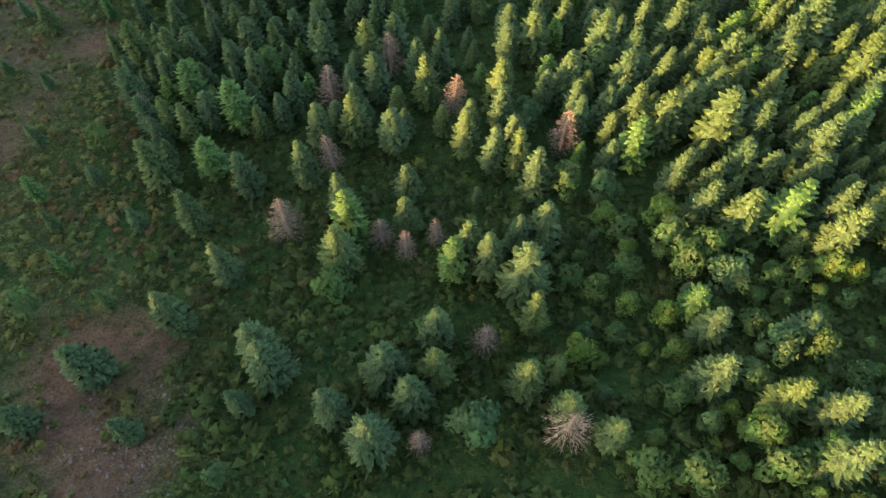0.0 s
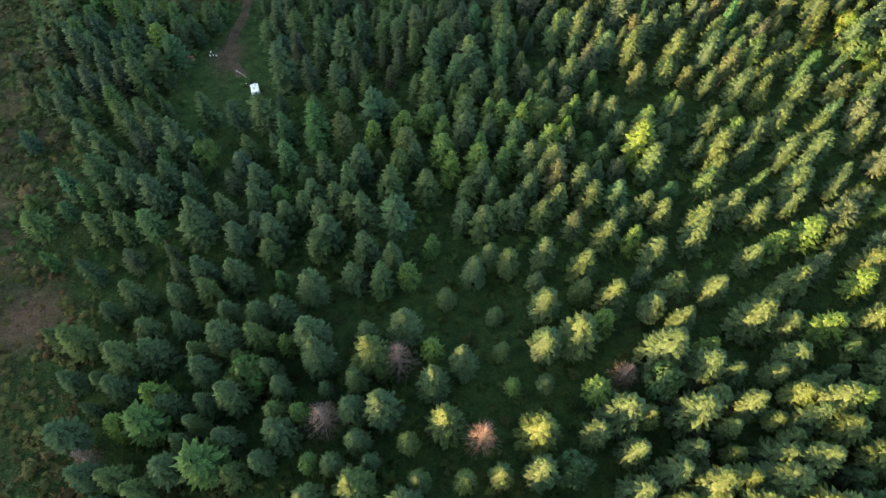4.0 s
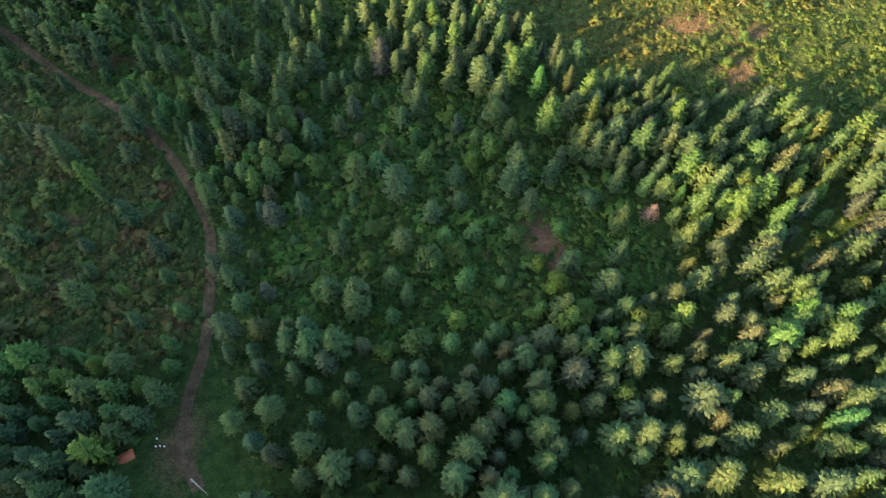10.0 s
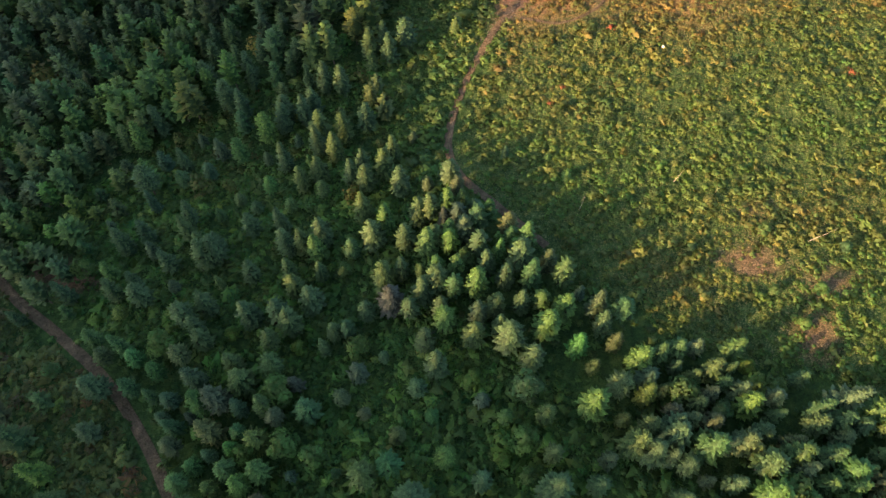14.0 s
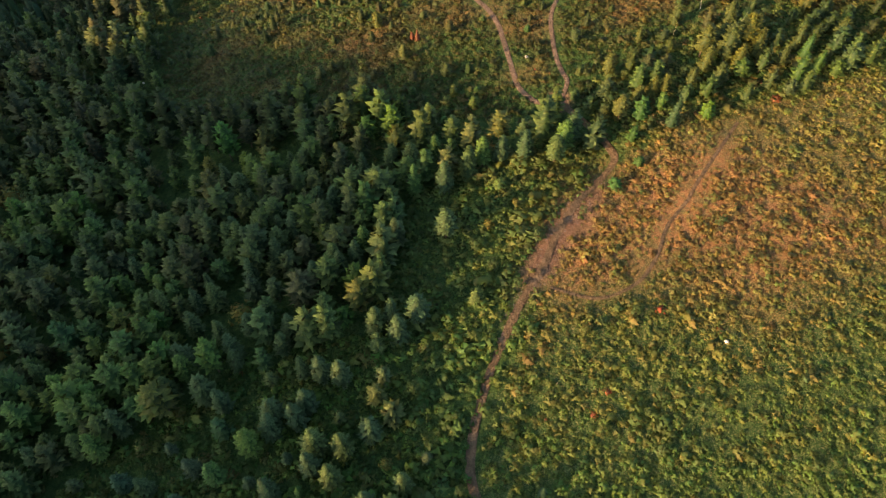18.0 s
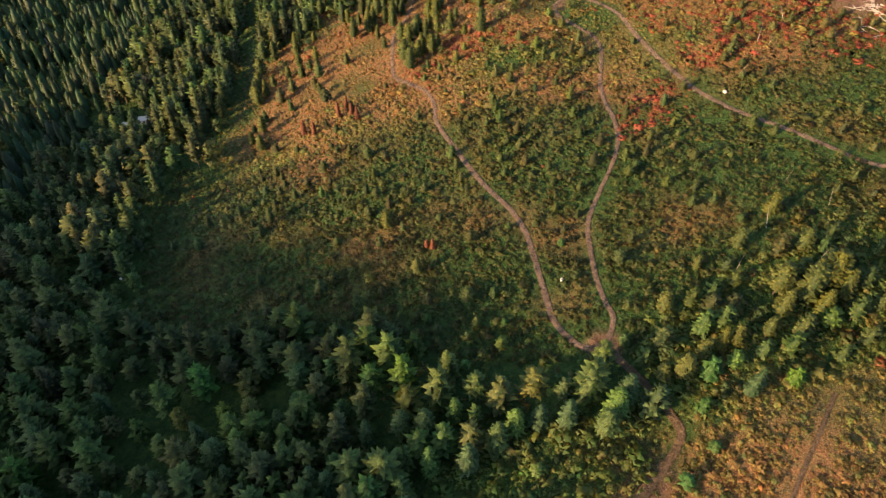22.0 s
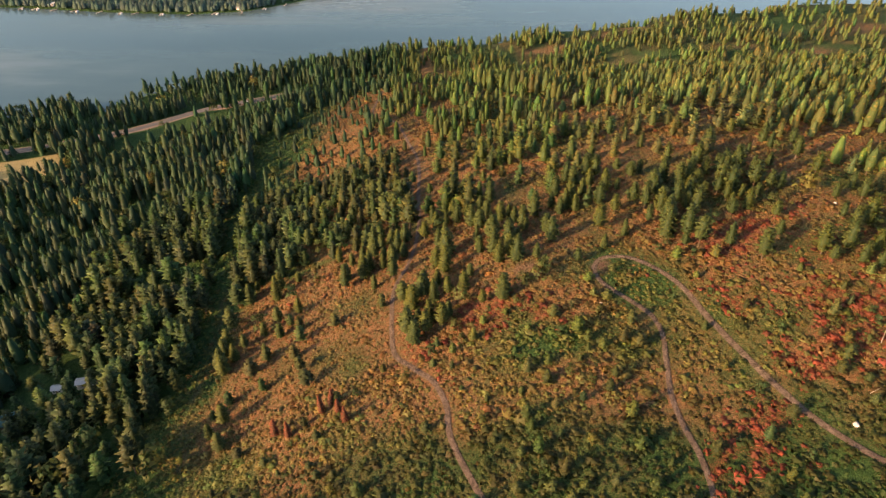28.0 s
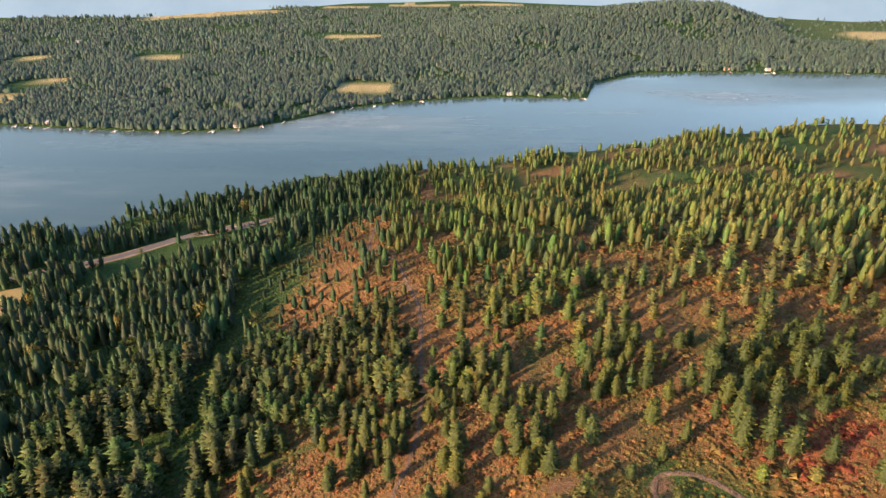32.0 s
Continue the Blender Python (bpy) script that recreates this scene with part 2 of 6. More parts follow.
def land(x, y):
    x, y = np.asarray(x, float), np.asarray(y, float)
    net = np.array(NET, float)
    u, v = np.clip((x + 400) / 115, 1, 5.999), np.clip((y + 270) / 130, 1, 9.999)
    i, j = u.astype(int), v.astype(int)
    wx, wy = spline_weights(u - i), spline_weights(v - j)
    z = sum(wx[a] * wy[b] * net[j - 1 + b, i - 1 + a] for a in range(4) for b in range(4))
    z = z + np.clip(-140 - y, 0, 500) * 0.12
    for bx, by, h, r in BUMPS:
        z = z + h * bell(x, y, bx, by, r)
    for k, h in enumerate(SHADE_RIDGE):
        z = z + h * bell(x, y, -330, -190 + 58 * k, 70, 52)
    z = z + 0.9 * ripple(x, y, 46, 1) + 0.35 * ripple(x, y, 15, 2)
    z = np.maximum(z, 1.6 + 0.5 * ripple(x, y, 60, 3))
    near = np.interp(x, *zip(*NEAR_SHORE))
    w = np.clip((near - y) / 22, -0.25, 1)
    z = z * np.clip(w, 0, 1) + np.minimum(w, 0) * 16
    far = np.interp(x, *zip(*FAR_SHORE))
    d = y - far
    fz = np.clip(d * 0.05, -4, 6) + np.clip(d, 0, 900) * 0.006 + 3 * ripple(x, y, 420, 4) * np.clip(d / 200, 0, 1)
    fz = fz + 56 * np.where(x > 770, bell(x, y, 770, 2380, 115, 190), bell(x, y, 770, 2380, 330, 190)) + 38 * bell(x, y, 330, 2250, 330, 190, 0.35) + 14 * bell(x, y, 120, 2000, 240, 150, 0.3)
    return np.where(d > -90, np.maximum(fz, -4), z)


def graded(lo, a, b, hi, fine, coarse):
    """Coordinates that are fine from a to b and grow coarser outside."""
    out = list(np.arange(a, b + fine / 2, fine))
    step, p = fine, b
    while p < hi:
        step = min(step * 1.25, coarse)
        p += step
        out.append(p)
    step, p = fine, a
    while p > lo:
        step = min(step * 1.25, coarse)
        p -= step
        out.insert(0, p)
    return np.array(out)


GX, GY = graded(-4200, -330, 330, 4200, 4.2, 80), graded(-900, -20, 1060, 4700, 4.2, 70)
XX, YY = np.meshgrid(GX, GY)
ZZ = land(XX, YY)


def ground_z(x, y):
    """The height of the finished sheet at a place."""
    x, y = np.asarray(x, float), np.asarray(y, float)
    i = np.clip(np.searchsorted(GX, x) - 1, 0, len(GX) - 2)
    j = np.clip(np.searchsorted(GY, y) - 1, 0, len(GY) - 2)
    u, v = (x - GX[i]) / (GX[i + 1] - GX[i]), (y - GY[j]) / (GY[j + 1] - GY[j])
    return (ZZ[j, i] * (1 - u) + ZZ[j, i + 1] * u) * (1 - v) + (ZZ[j + 1, i] * (1 - u) + ZZ[j + 1, i + 1] * u) * v


# ---- what grows where ----
def inside(x, y, poly):
    r = np.zeros(np.shape(x), bool)
    for (x0, y0), (x1, y1) in zip(poly, poly[1:] + poly[:1]):
        if y0 != y1:
            r ^= ((y0 > y) != (y1 > y)) & (x < (x1 - x0) * (y - y0) / (y1 - y0) + x0)
    return r


def line_distance(x, y, line):
    d = np.full(np.shape(x), 1e9)
    for (x0, y0), (x1, y1) in zip(line, line[1:]):
        ll = (x1 - x0) ** 2 + (y1 - y0) ** 2
        k = np.clip(((x - x0) * (x1 - x0) + (y - y0) * (y1 - y0)) / ll, 0, 1)
        d = np.minimum(d, np.hypot(x - x0 - k * (x1 - x0), y - y0 - k * (y1 - y0)))
    return d


FOREST_TRACK = [(-190, 345), (-150, 318), (-131, 302), (-117, 290), (-103, 280), (-88, 268), (-78, 257), (-70, 246), (-63, 233), (-60, 218), (-58, 203), (-59, 192), (-58, 182), (-53, 174)]
FIELD_TRACK = [(14, 298), (3, 311), (-6, 322), (-9, 335), (-5, 352), (0, 364), (6, 376), (13, 387), (18, 398), (25, 409), (33, 418), (39, 426), (38, 432), (35, 438), (31, 444), (27, 450), (25, 453)]
FIELD_BRANCH = [(75, 432), (58, 410), (54, 404), (47, 396), (42, 386), (35, 378), (25, 375), (14, 380)]
WEST_TRACK = [(25, 453), (20, 453), (16, 457), (13, 463), (12, 470), (11, 479), (10, 488), (8, 501), (4, 512), (-2, 523), (-9, 538), (-16, 555), (-21, 570), (-22, 582), (-26, 593), (-33, 602), (-40, 612), (-42, 630),
              (-42, 651), (-37, 667), (-34, 685), (-33, 709), (-34, 738), (-34, 768), (-36, 795), (-42, 821), (-51, 856), (-70, 895), (-72, 930), (-66, 965)]
EAST_TRACK = [(25, 453), (27, 456), (29, 462), (28, 467), (27, 475), (27, 485), (28, 500), (34, 514), (40, 526), (44, 538), (45, 551), (44, 562), (44, 573), (46, 586), (47.5, 596), (46, 604), (42, 610), (37, 616)]
LOOP_TRACK = [(37, 616), (33, 622), (32, 629), (35, 634), (41, 634), (47, 631), (53, 624), (58, 614), (62, 600), (66, 585), (70, 570), (75, 556), (81, 546), (89, 537), (98, 527), (106, 517), (118, 506), (150, 490)]
HIGHWAY = [(-900, 890), (-600, 900), (-470, 915), (-381, 935), (-343, 951), (-297, 978), (-250, 1015), (-212, 1033), (-177, 1043), (-146, 1052)]
GAP = [(-108, 540), (-112, 576), (-119, 607), (-125, 673), (-133, 714), (-143, 764), (-140, 830), (-152, 900)]

ZONES = {
    "west_clearing": [(-140, -40), (-36, -40), (-32, 10), (-34, 21), (-45, 40), (-50, 60), (-62, 85), (-64, 100), (-62, 109), (-77, 124), (-81, 142), (-96, 168), (-105, 190), (-113, 217), (-113, 247), (-150, 260), (-220, 240), (-220, 0)],
    "open_wood": [(-36, -40), (75, -40), (75, 30), (45, 47), (20, 55), (-10, 75), (-45, 78), (-50, 60), (-45, 40), (-32, 10)],
    "grove": [(22, 66), (36, 61), (46, 49), (66, 42), (74, 20), (70, -5), (30, -5), (16, 22), (19, 41)],
    "camp": [(-69, 180), (-64, 187), (-60, 200), (-53, 200), (-49, 187), (-42, 175), (-40, 160), (-48, 155), (-62, 157)],
    "brush": [(-64, 237), (-59, 207), (-73, 199), (-110, 205), (-150, 255), (-150, 312), (-130, 298), (-100, 276), (-84, 262), (-70, 244)],
    "mixed_wood": [(-100, 287), (-52, 262), (-20, 287), (-8, 318), (-24, 336), (-28, 372), (-62, 368), (-112, 330)],
    "thin_wood": [(-52, 207), (-45, 262), (-20, 287), (5, 272), (32, 242), (42, 215), (10, 202), (-20, 200)],
    "field": [(-9, 335), (-4, 350), (4, 362), (17, 390), (29, 405), (38, 422), (55, 433), (88, 440), (130, 448), (158, 430), (170, 380), (150, 320), (162, 270), (140, 243), (89, 249), (65, 260), (52, 265), (41, 271), (27, 280), (15, 292), (4, 307), (-7, 319)],
    "thicket": [(-26, 425), (-29, 376), (-25, 336), (-10, 317), (-9, 335), (-4, 350), (4, 362), (17, 390), (29, 405), (36, 424), (30, 438), (8, 430), (-12, 424)],
    "field_edge": [(36, 424), (55, 433), (130, 448), (230, 440), (260, 540), (122, 500), (62, 472), (40, 461), (33, 450)],
    "low_slope": [(-127, 482), (-96, 470), (-67, 472), (-33, 464), (-11, 452), (3, 449), (18, 450), (26, 446), (33, 450), (40, 461), (62, 472), (89, 483), (122, 500), (260, 540), (260, 600), (110, 600), (52, 640), (-40, 606), (-90, 600), (-110, 570), (-139, 585), (-143, 555), (-134, 519)],
    "mid_slope": [(-139, 605), (-110, 570), (-90, 600), (-40, 606), (52, 640), (110, 600), (260, 600), (260, 690), (110, 712), (60, 722), (0, 703), (-64, 690), (-111, 690), (-120, 650)],
    "young_wood": [(-116, 700), (-64, 692), (-38, 700), (-37, 735), (-62, 795), (-120, 822), (-138, 790)],
    "dark_clump": [(-28, 818), (7, 813), (32, 770), (22, 732), (-7, 750), (-24, 780)],
    "far_slope": [(-37, 735), (0, 703), (60, 722), (110, 712), (120, 760), (70, 830), (40, 900), (10, 960), (-30, 1010), (-95, 1010), (-128, 960), (-138, 900), (-136, 833), (-120, 822), (-62, 795)],
    "orange_knoll": [(-143, 866), (-131, 976), (-84, 974), (-76, 828), (-89, 784), (-120, 799)],
    "saddle": [(-51, 801), (-36, 807), (-19, 770), (16, 720), (36, 689), (12, 692), (-11, 721), (-34, 708)],
    "east_glade": [(45, 756), (83, 757), (80, 724), (100, 694), (77, 686), (60, 703), (34, 707)],
    "russet_strip": [(-122, 600), (-104, 640), (-78, 655), (-56, 662), (-40, 645), (-45, 612), (-90, 600)],
    "hay_field": [(-470, 878), (-370, 855), (-345, 869), (-329, 885), (-318, 907), (-334, 929), (-372, 914), (-470, 893)],
    "meadow": [(-300, 962), (-262, 996), (-205, 1022), (-150, 1040), (-160, 1012), (-215, 972), (-250, 940), (-285, 920)],
    "hill_meadow": [(128, 1030), (165, 1042), (215, 1075), (200, 1090), (150, 1068), (122, 1048)],
    "yard": [(-215, 655), (-160, 652), (-165, 632), (-215, 618)],
}
# trees: spacing, least and greatest height, share of broadleaves; shrubs: spacing, size
HABITS = {
    "forest": (4.4, 6.5, 14.5, 0.05, 3.0, 1.3), "grove": (4.4, 3.5, 8, 0.88, 1.5, 1.6), "west_clearing": (13, 5, 10, 0.1, 1.6, 1.25), "open_wood": (12, 4, 8, 0.45, 1.4, 1.5),
    "camp": (0, 0, 0, 0, 3.6, 0.8), "brush": (8.5, 6, 12, 0.1, 1.6, 1.5), "thin_wood": (6.4, 4, 12, 0.3, 1.5, 1.5), "mixed_wood": (6.4, 5, 12, 0.3, 1.5, 1.5),
    "field": (17, 2.5, 6, 0.85, 1.05, 1.1), "thicket": (9, 3, 7, 0.7, 1.9, 2.0), "low_slope": (9, 2.5, 6.5, 0.5, 1.45, 1.2),
    "mid_slope": (8.4, 6, 14, 0.1, 1.5, 0.95), "young_wood": (5.6, 8, 15, 0.1, 3.5, 1.4), "dark_clump": (5.4, 11, 18, 0.15, 0, 0),
    "orange_knoll": (14, 5, 11, 0.05, 2.2, 1.0), "saddle": (13, 6, 12, 0.05, 2.2, 1.0), "east_glade": (17, 8, 15, 0, 2.2, 1.0), "russet_strip": (15, 5, 9, 0.05, 1.6, 0.85),
    "far_slope": (9.6, 7, 15, 0.06, 2.4, 1.4), "hay_field": (70, 8, 12, 0.3, 0, 0), "meadow": (0, 0, 0, 0, 0, 0), "hill_meadow": (0, 0, 0, 0, 0, 0),
    "yard": (9, 8, 14, 0.2, 5, 1.2), "east_hill": (8.8, 7, 16, 0.06, 2.8, 1.5), "field_edge": (5.5, 5, 10, 0.15, 1.8, 1.6),
}
KINDS = list(HABITS)


def zone_of(x, y):
    z = np.zeros(np.shape(x), int)
    z[(y > 640) & (x > 60)] = KINDS.index("east_hill")
    z[(y > 1000) & (x > -40)] = KINDS.index("east_hill")
    wx, wy = x + 3 * ripple(x, y, 17, 6), y + 3 * ripple(x, y, 19, 7)
    for name, poly in ZONES.items():
        z[inside(wx, wy, poly)] = KINDS.index(name)
    return z


def bare(x, y):
    """How far a place is from anything that keeps trees away; 0 on a track."""
    d = np.minimum.reduce([line_distance(x, y, t) for t in (FOREST_TRACK, FIELD_TRACK, FIELD_BRANCH, WEST_TRACK, EAST_TRACK, LOOP_TRACK)])
    d = np.minimum(d, line_distance(x, y, HIGHWAY) - 7)
    return d


RED = [(-14, 624, 6), (-4, 621, 6), (-32, 606, 5), (-22, 592, 4), (74, 638, 8), (78, 628, 6), (68, 613, 5), (91, 597, 7), (106, 620, 9), (98, 586, 7), (80, 574, 6), (70, 600, 4), (-36, 630, 4), (92, 575, 6), (121, 583, 13), (134, 570, 10), (91, 642, 9), (58, 551, 8), (46, 545, 5), (168, 866, 9), (182, 868, 7), (66, 560, 6), (-6, 612, 4), (12, 612, 5)]


# bald, dry places on the wooded ridge: x, y, half length, half width, turn
BALD = [(168, 1150, 36, 13, 0.25), (91, 1105, 24, 10, 0.3), (171, 867, 34, 9, 0.1), (327, 1053, 30, 12, 0.2), (425, 1131, 30, 12, 0.2), (-63, 1035, 26, 10, 0.5),
        (348, 1000, 34, 10, 0.3), (45, 1025, 18, 10, 0.2), (93, 927, 26, 8, 0.1), (130, 760, 30, 10, -0.2), (60, 850, 22, 8, 0.4), (-20, 890, 26, 12, 0.6), (150, 690, 22, 9, 0.0)]


def baldness(x, y):
    return np.clip(sum(bell(x, y, *b) for b in BALD) * (0.95 + 0.4 * ripple(x, y, 13, 75)), 0, 1)


def redness(x, y):
    s = sum(bell(x, y, cx, cy, 1.35 * r) for cx, cy, r in RED) * (0.8 + 0.5 * ripple(x, y, 9, 17) + 0.3 * ripple(x, y, 4.5, 18))
    broad = 0.2 * bell(x, y, 95, 605, 60, 50) + 0.18 * bell(x, y, -15, 618, 40, 20)
    return np.clip(s + broad * (1 + ripple(x, y, 14, 19)), 0, 1)


def dryness(x, y):
    """Share of dry orange growth over green."""
    d = (np.clip((y - 460) / 30, 0, 1) * 0.3 + np.clip((y - 545) / 60, 0, 1) * np.where(x > 10, 0.36, 0.5)) * np.clip((x + 128) / 25, 0, 1)
    d = d + (0.32 * ripple(x, y, 38, 23) + 0.2 * ripple(x, y, 15, 24)) * (y > 460)
    f = bell(x, y, 64, 400, 50, 38) * 0.9 + bell(x, y, 20, 385, 16, 30, -0.5) * 0.4 + bell(x, y, 40, 285, 12, 26, 0.9) * 0.4 + bell(x, y, 75, 300, 30, 14) * 0.35
    w = bell(x, y, -90, 60, 45, 70) * 0.35 - 0.55 * bell(x, y, 52, 618, 15, 15) - 0.45 * bell(x, y, 14, 596, 26, 9) - 0.4 * bell(x, y, 95, 655, 18, 9)
    d = d * (1 - 0.45 * np.clip((y - 760) / 150, 0, 1) * (x > -30))
    return np.clip(d + f + w + 0.6 * baldness(x, y) + (0.16 * ripple(x, y, 33, 8) + 0.1 * ripple(x, y, 90, 9)) * np.where(y < 330, 0.5, 1), 0, 1)


def soil_share(x, y):
    s = 1.1 * bell(x, y, -45, 22, 13, 23, 0.5) * (0.75 + 0.35 * ripple(x, y, 13, 41) + 0.2 * ripple(x, y, 5, 42)) + 0.5 * bell(x, y, -112, 150, 26, 70, 0.25) + 0.7 * bell(x, y, -58, 182, 5, 12) + 0.75 * bell(x, y, -110, 298, 20, 6, -0.3)
    s = s + 0.8 * bell(x, y, 20, 398, 7, 32, -0.62) + 0.5 * bell(x, y, 60, 292, 9, 5) + 0.58 * bell(x, y, 56, 288, 9, 3.5, -0.3) + 0.62 * bell(x, y, 66, 271, 8, 9) + 0.55 * bell(x, y, 75, 283, 9, 5) + 0.5 * bell(x, y, 62, 303, 9, 5) + 0.8 * bell(x, y, 8, 636, 6, 5) + 0.9 * bell(x, y, 34, 630, 4, 5) + 0.8 * bell(x, y, -55, 985, 14, 6)
    s = s + 0.85 * bell(x, y, 16, 224, 5, 13, 0.4) + 0.55 * bell(x, y, -95, 225, 22, 40) * (0.6 + 0.6 * ripple(x, y, 14, 44)) + 0.5 * bell(x, y, -82, 80, 24, 60) * (0.7 + 0.6 * ripple(x, y, 15, 43))
    s = s + 0.4 * np.clip(1.3 - line_distance(x, y, GAP) / 5, 0, 1) * (y < 700) + 0.9 * bell(x, y, 142, 592, 16, 12) + 0.95 * bell(x, y, 25, 453, 6, 6)
    return np.clip(s + 0.12 * ripple(x, y, 12, 11), 0, 1)


# ---- meshes ----
def mesh_from(name, verts, tris, mat, tint=None, smooth=False, normals=None):
    me = bpy.data.meshes.new(name)
    verts, tris = np.asarray(verts, np.float32), np.asarray(tris, np.int32)
    me.vertices.add(len(verts))
    me.vertices.foreach_set("co", verts.ravel())
    n = tris.shape[1]
    me.loops.add(tris.size)
    me.loops.foreach_set("vertex_index", tris.ravel())
    me.polygons.add(len(tris))
    me.polygons.foreach_set("loop_start", np.arange(0, tris.size, n, dtype=np.int32))
    me.polygons.foreach_set("loop_total", np.full(len(tris), n, np.int32))
    if smooth:
        me.polygons.foreach_set("use_smooth", np.ones(len(tris), bool))
    if tint is not None:
        a = me.color_attributes.new("tint", 'FLOAT_COLOR', 'POINT')
        a.data.foreach_set("color", np.c_[np.asarray(tint, np.float32), np.ones(len(tint), np.float32)].ravel())
    me.update(calc_edges=True)
    me.validate()
    if normals is not None:
        a = me.attributes.new("custom_normal", 'FLOAT_VECTOR', 'POINT')
        a.data.foreach_set("vector", np.asarray(normals, np.float32).ravel())
    if mat:
        me.materials.append(mat)
    return me


def part(name, me, parent, label=""):
    ob = new(name, me)
    ob.parent = parent
    return tagged(ob, label)


def bm_mesh(name, bm, mat):
    me = bpy.data.meshes.new(name)
    bm.to_mesh(me)
    bm.free()
    me.materials.append(mat)
    return me


def box(bm, x, y, z, sx, sy, sz, turn=0.0):
    r = bmesh.ops.create_cube(bm, size=1, matrix=Matrix.Translation((x, y, z)) @ Matrix.Rotation(turn, 4, 'Z') @ Matrix.Diagonal((sx, sy, sz, 1)))
    return r["verts"]


def soften(bm, width, segments=2):
    bmesh.ops.bevel(bm, geom=bm.edges[:], offset=width, segments=segments, affect='EDGES', clamp_overlap=True)


# ---- ground, lake, tracks ----
def build_ground():
    ny, nx = XX.shape
    v = np.c_[XX.ravel(), YY.ravel(), ZZ.ravel()]
    j, i = np.mgrid[0:ny - 1, 0:nx - 1]
    a = (j * nx + i).ravel()
    q = np.c_[a, a + 1, a + nx + 1, a + nx]
    me = mesh_from("ground", v, q, M_GROUND, smooth=True)
    x, y = v[:, 0], v[:, 1]
    z = zone_of(x, y)
    dry, soil = dryness(x, y), soil_share(x, y)
    dry[z == KINDS.index("forest")] *= 0.5
    hay = np.isin(z, [KINDS.index("hay_field")]).astype(float) + 0.3 * (z == KINDS.index("hill_meadow"))
    hay = hay + 0.3 * (z == KINDS.index("field")) + 0.2 * np.isin(z, [KINDS.index("thicket"), KINDS.index("mid_slope"), KINDS.index("orange_knoll"), KINDS.index("far_slope"), KINDS.index("east_hill")])
    far = y > 1300
    for cx, cy, rx, ry, turn in FAR_FIELDS:
        hay = np.maximum(hay, (bell(x, y, cx, cy, rx, ry * 2, turn) + 0.22 * ripple(x, y, 70, 51) + 0.1 * ripple(x, y, 28, 52) > 0.4) * (0.88 + 0.1 * ripple(x, y, 90, 53)) * far * (bell(x, y, cx, cy, rx * 1.6, ry * 3, turn) > 0.37))
    field = z == KINDS.index("field")
    dry[field] = np.maximum(dry[field], 0.14 + 0.34 * np.clip((y[field] - 335) / 60, 0, 1))
    dry[far] = 0.1
    # a share of the hay colour pales the far plain in place of haze
    hay = np.maximum(hay, 0.33 * (far & (x > 860) & (y > 2120)))
    soil[far] = 0
    for n in ("meadow", "camp", "yard"):
        dry[z == KINDS.index(n)] = 0
    a = me.color_attributes.new("cover", 'FLOAT_COLOR', 'POINT')
    a.data.foreach_set("color", np.c_[dry, hay, soil, 0.48 * redness(x, y) * (~far)].astype(np.float32).ravel())
    tagged(new("ground", me), "hillside of grass, moss, dry orange growth and reddish soil falling to a lake", "ground", kind="structure")


FAR_FIELDS = [(-716, 1672, 48, 18, 0.3), (-735, 1556, 60, 16, 0.05), (-857, 1906, 50, 16, 0), (-593, 1920, 62, 26, 0.05), (-700, 2670, 240, 46, 0.53), (-220, 2176, 75, 30, 0.5), (-140, 1640, 58, 20, 0.0),
              (-386, 1954, 32, 10, 0), (-70, 2960, 120, 30, 0), (210, 2950, 120, 26, 0), (1130, 2230, 90, 26, 0), (-330, 2880, 90, 22, 0.2)]


def smooth_line(line, step):
    """A smooth way through the points, at even steps."""
    p = np.array([line[0]] + list(line) + [line[-1]], float)
    out = []
    for k in range(1, len(p) - 2):
        n = max(2, int(np.hypot(*(p[k + 1] - p[k])) / step * 1.3))
        for t in np.arange(n) / n:
            out.append(0.5 * (2 * p[k] + (p[k + 1] - p[k - 1]) * t + (2 * p[k - 1] - 5 * p[k] + 4 * p[k + 1] - p[k + 2]) * t * t + (3 * p[k] - p[k - 1] - 3 * p[k + 1] + p[k + 2]) * t ** 3))
    out.append(p[-2])
    return np.array(out)


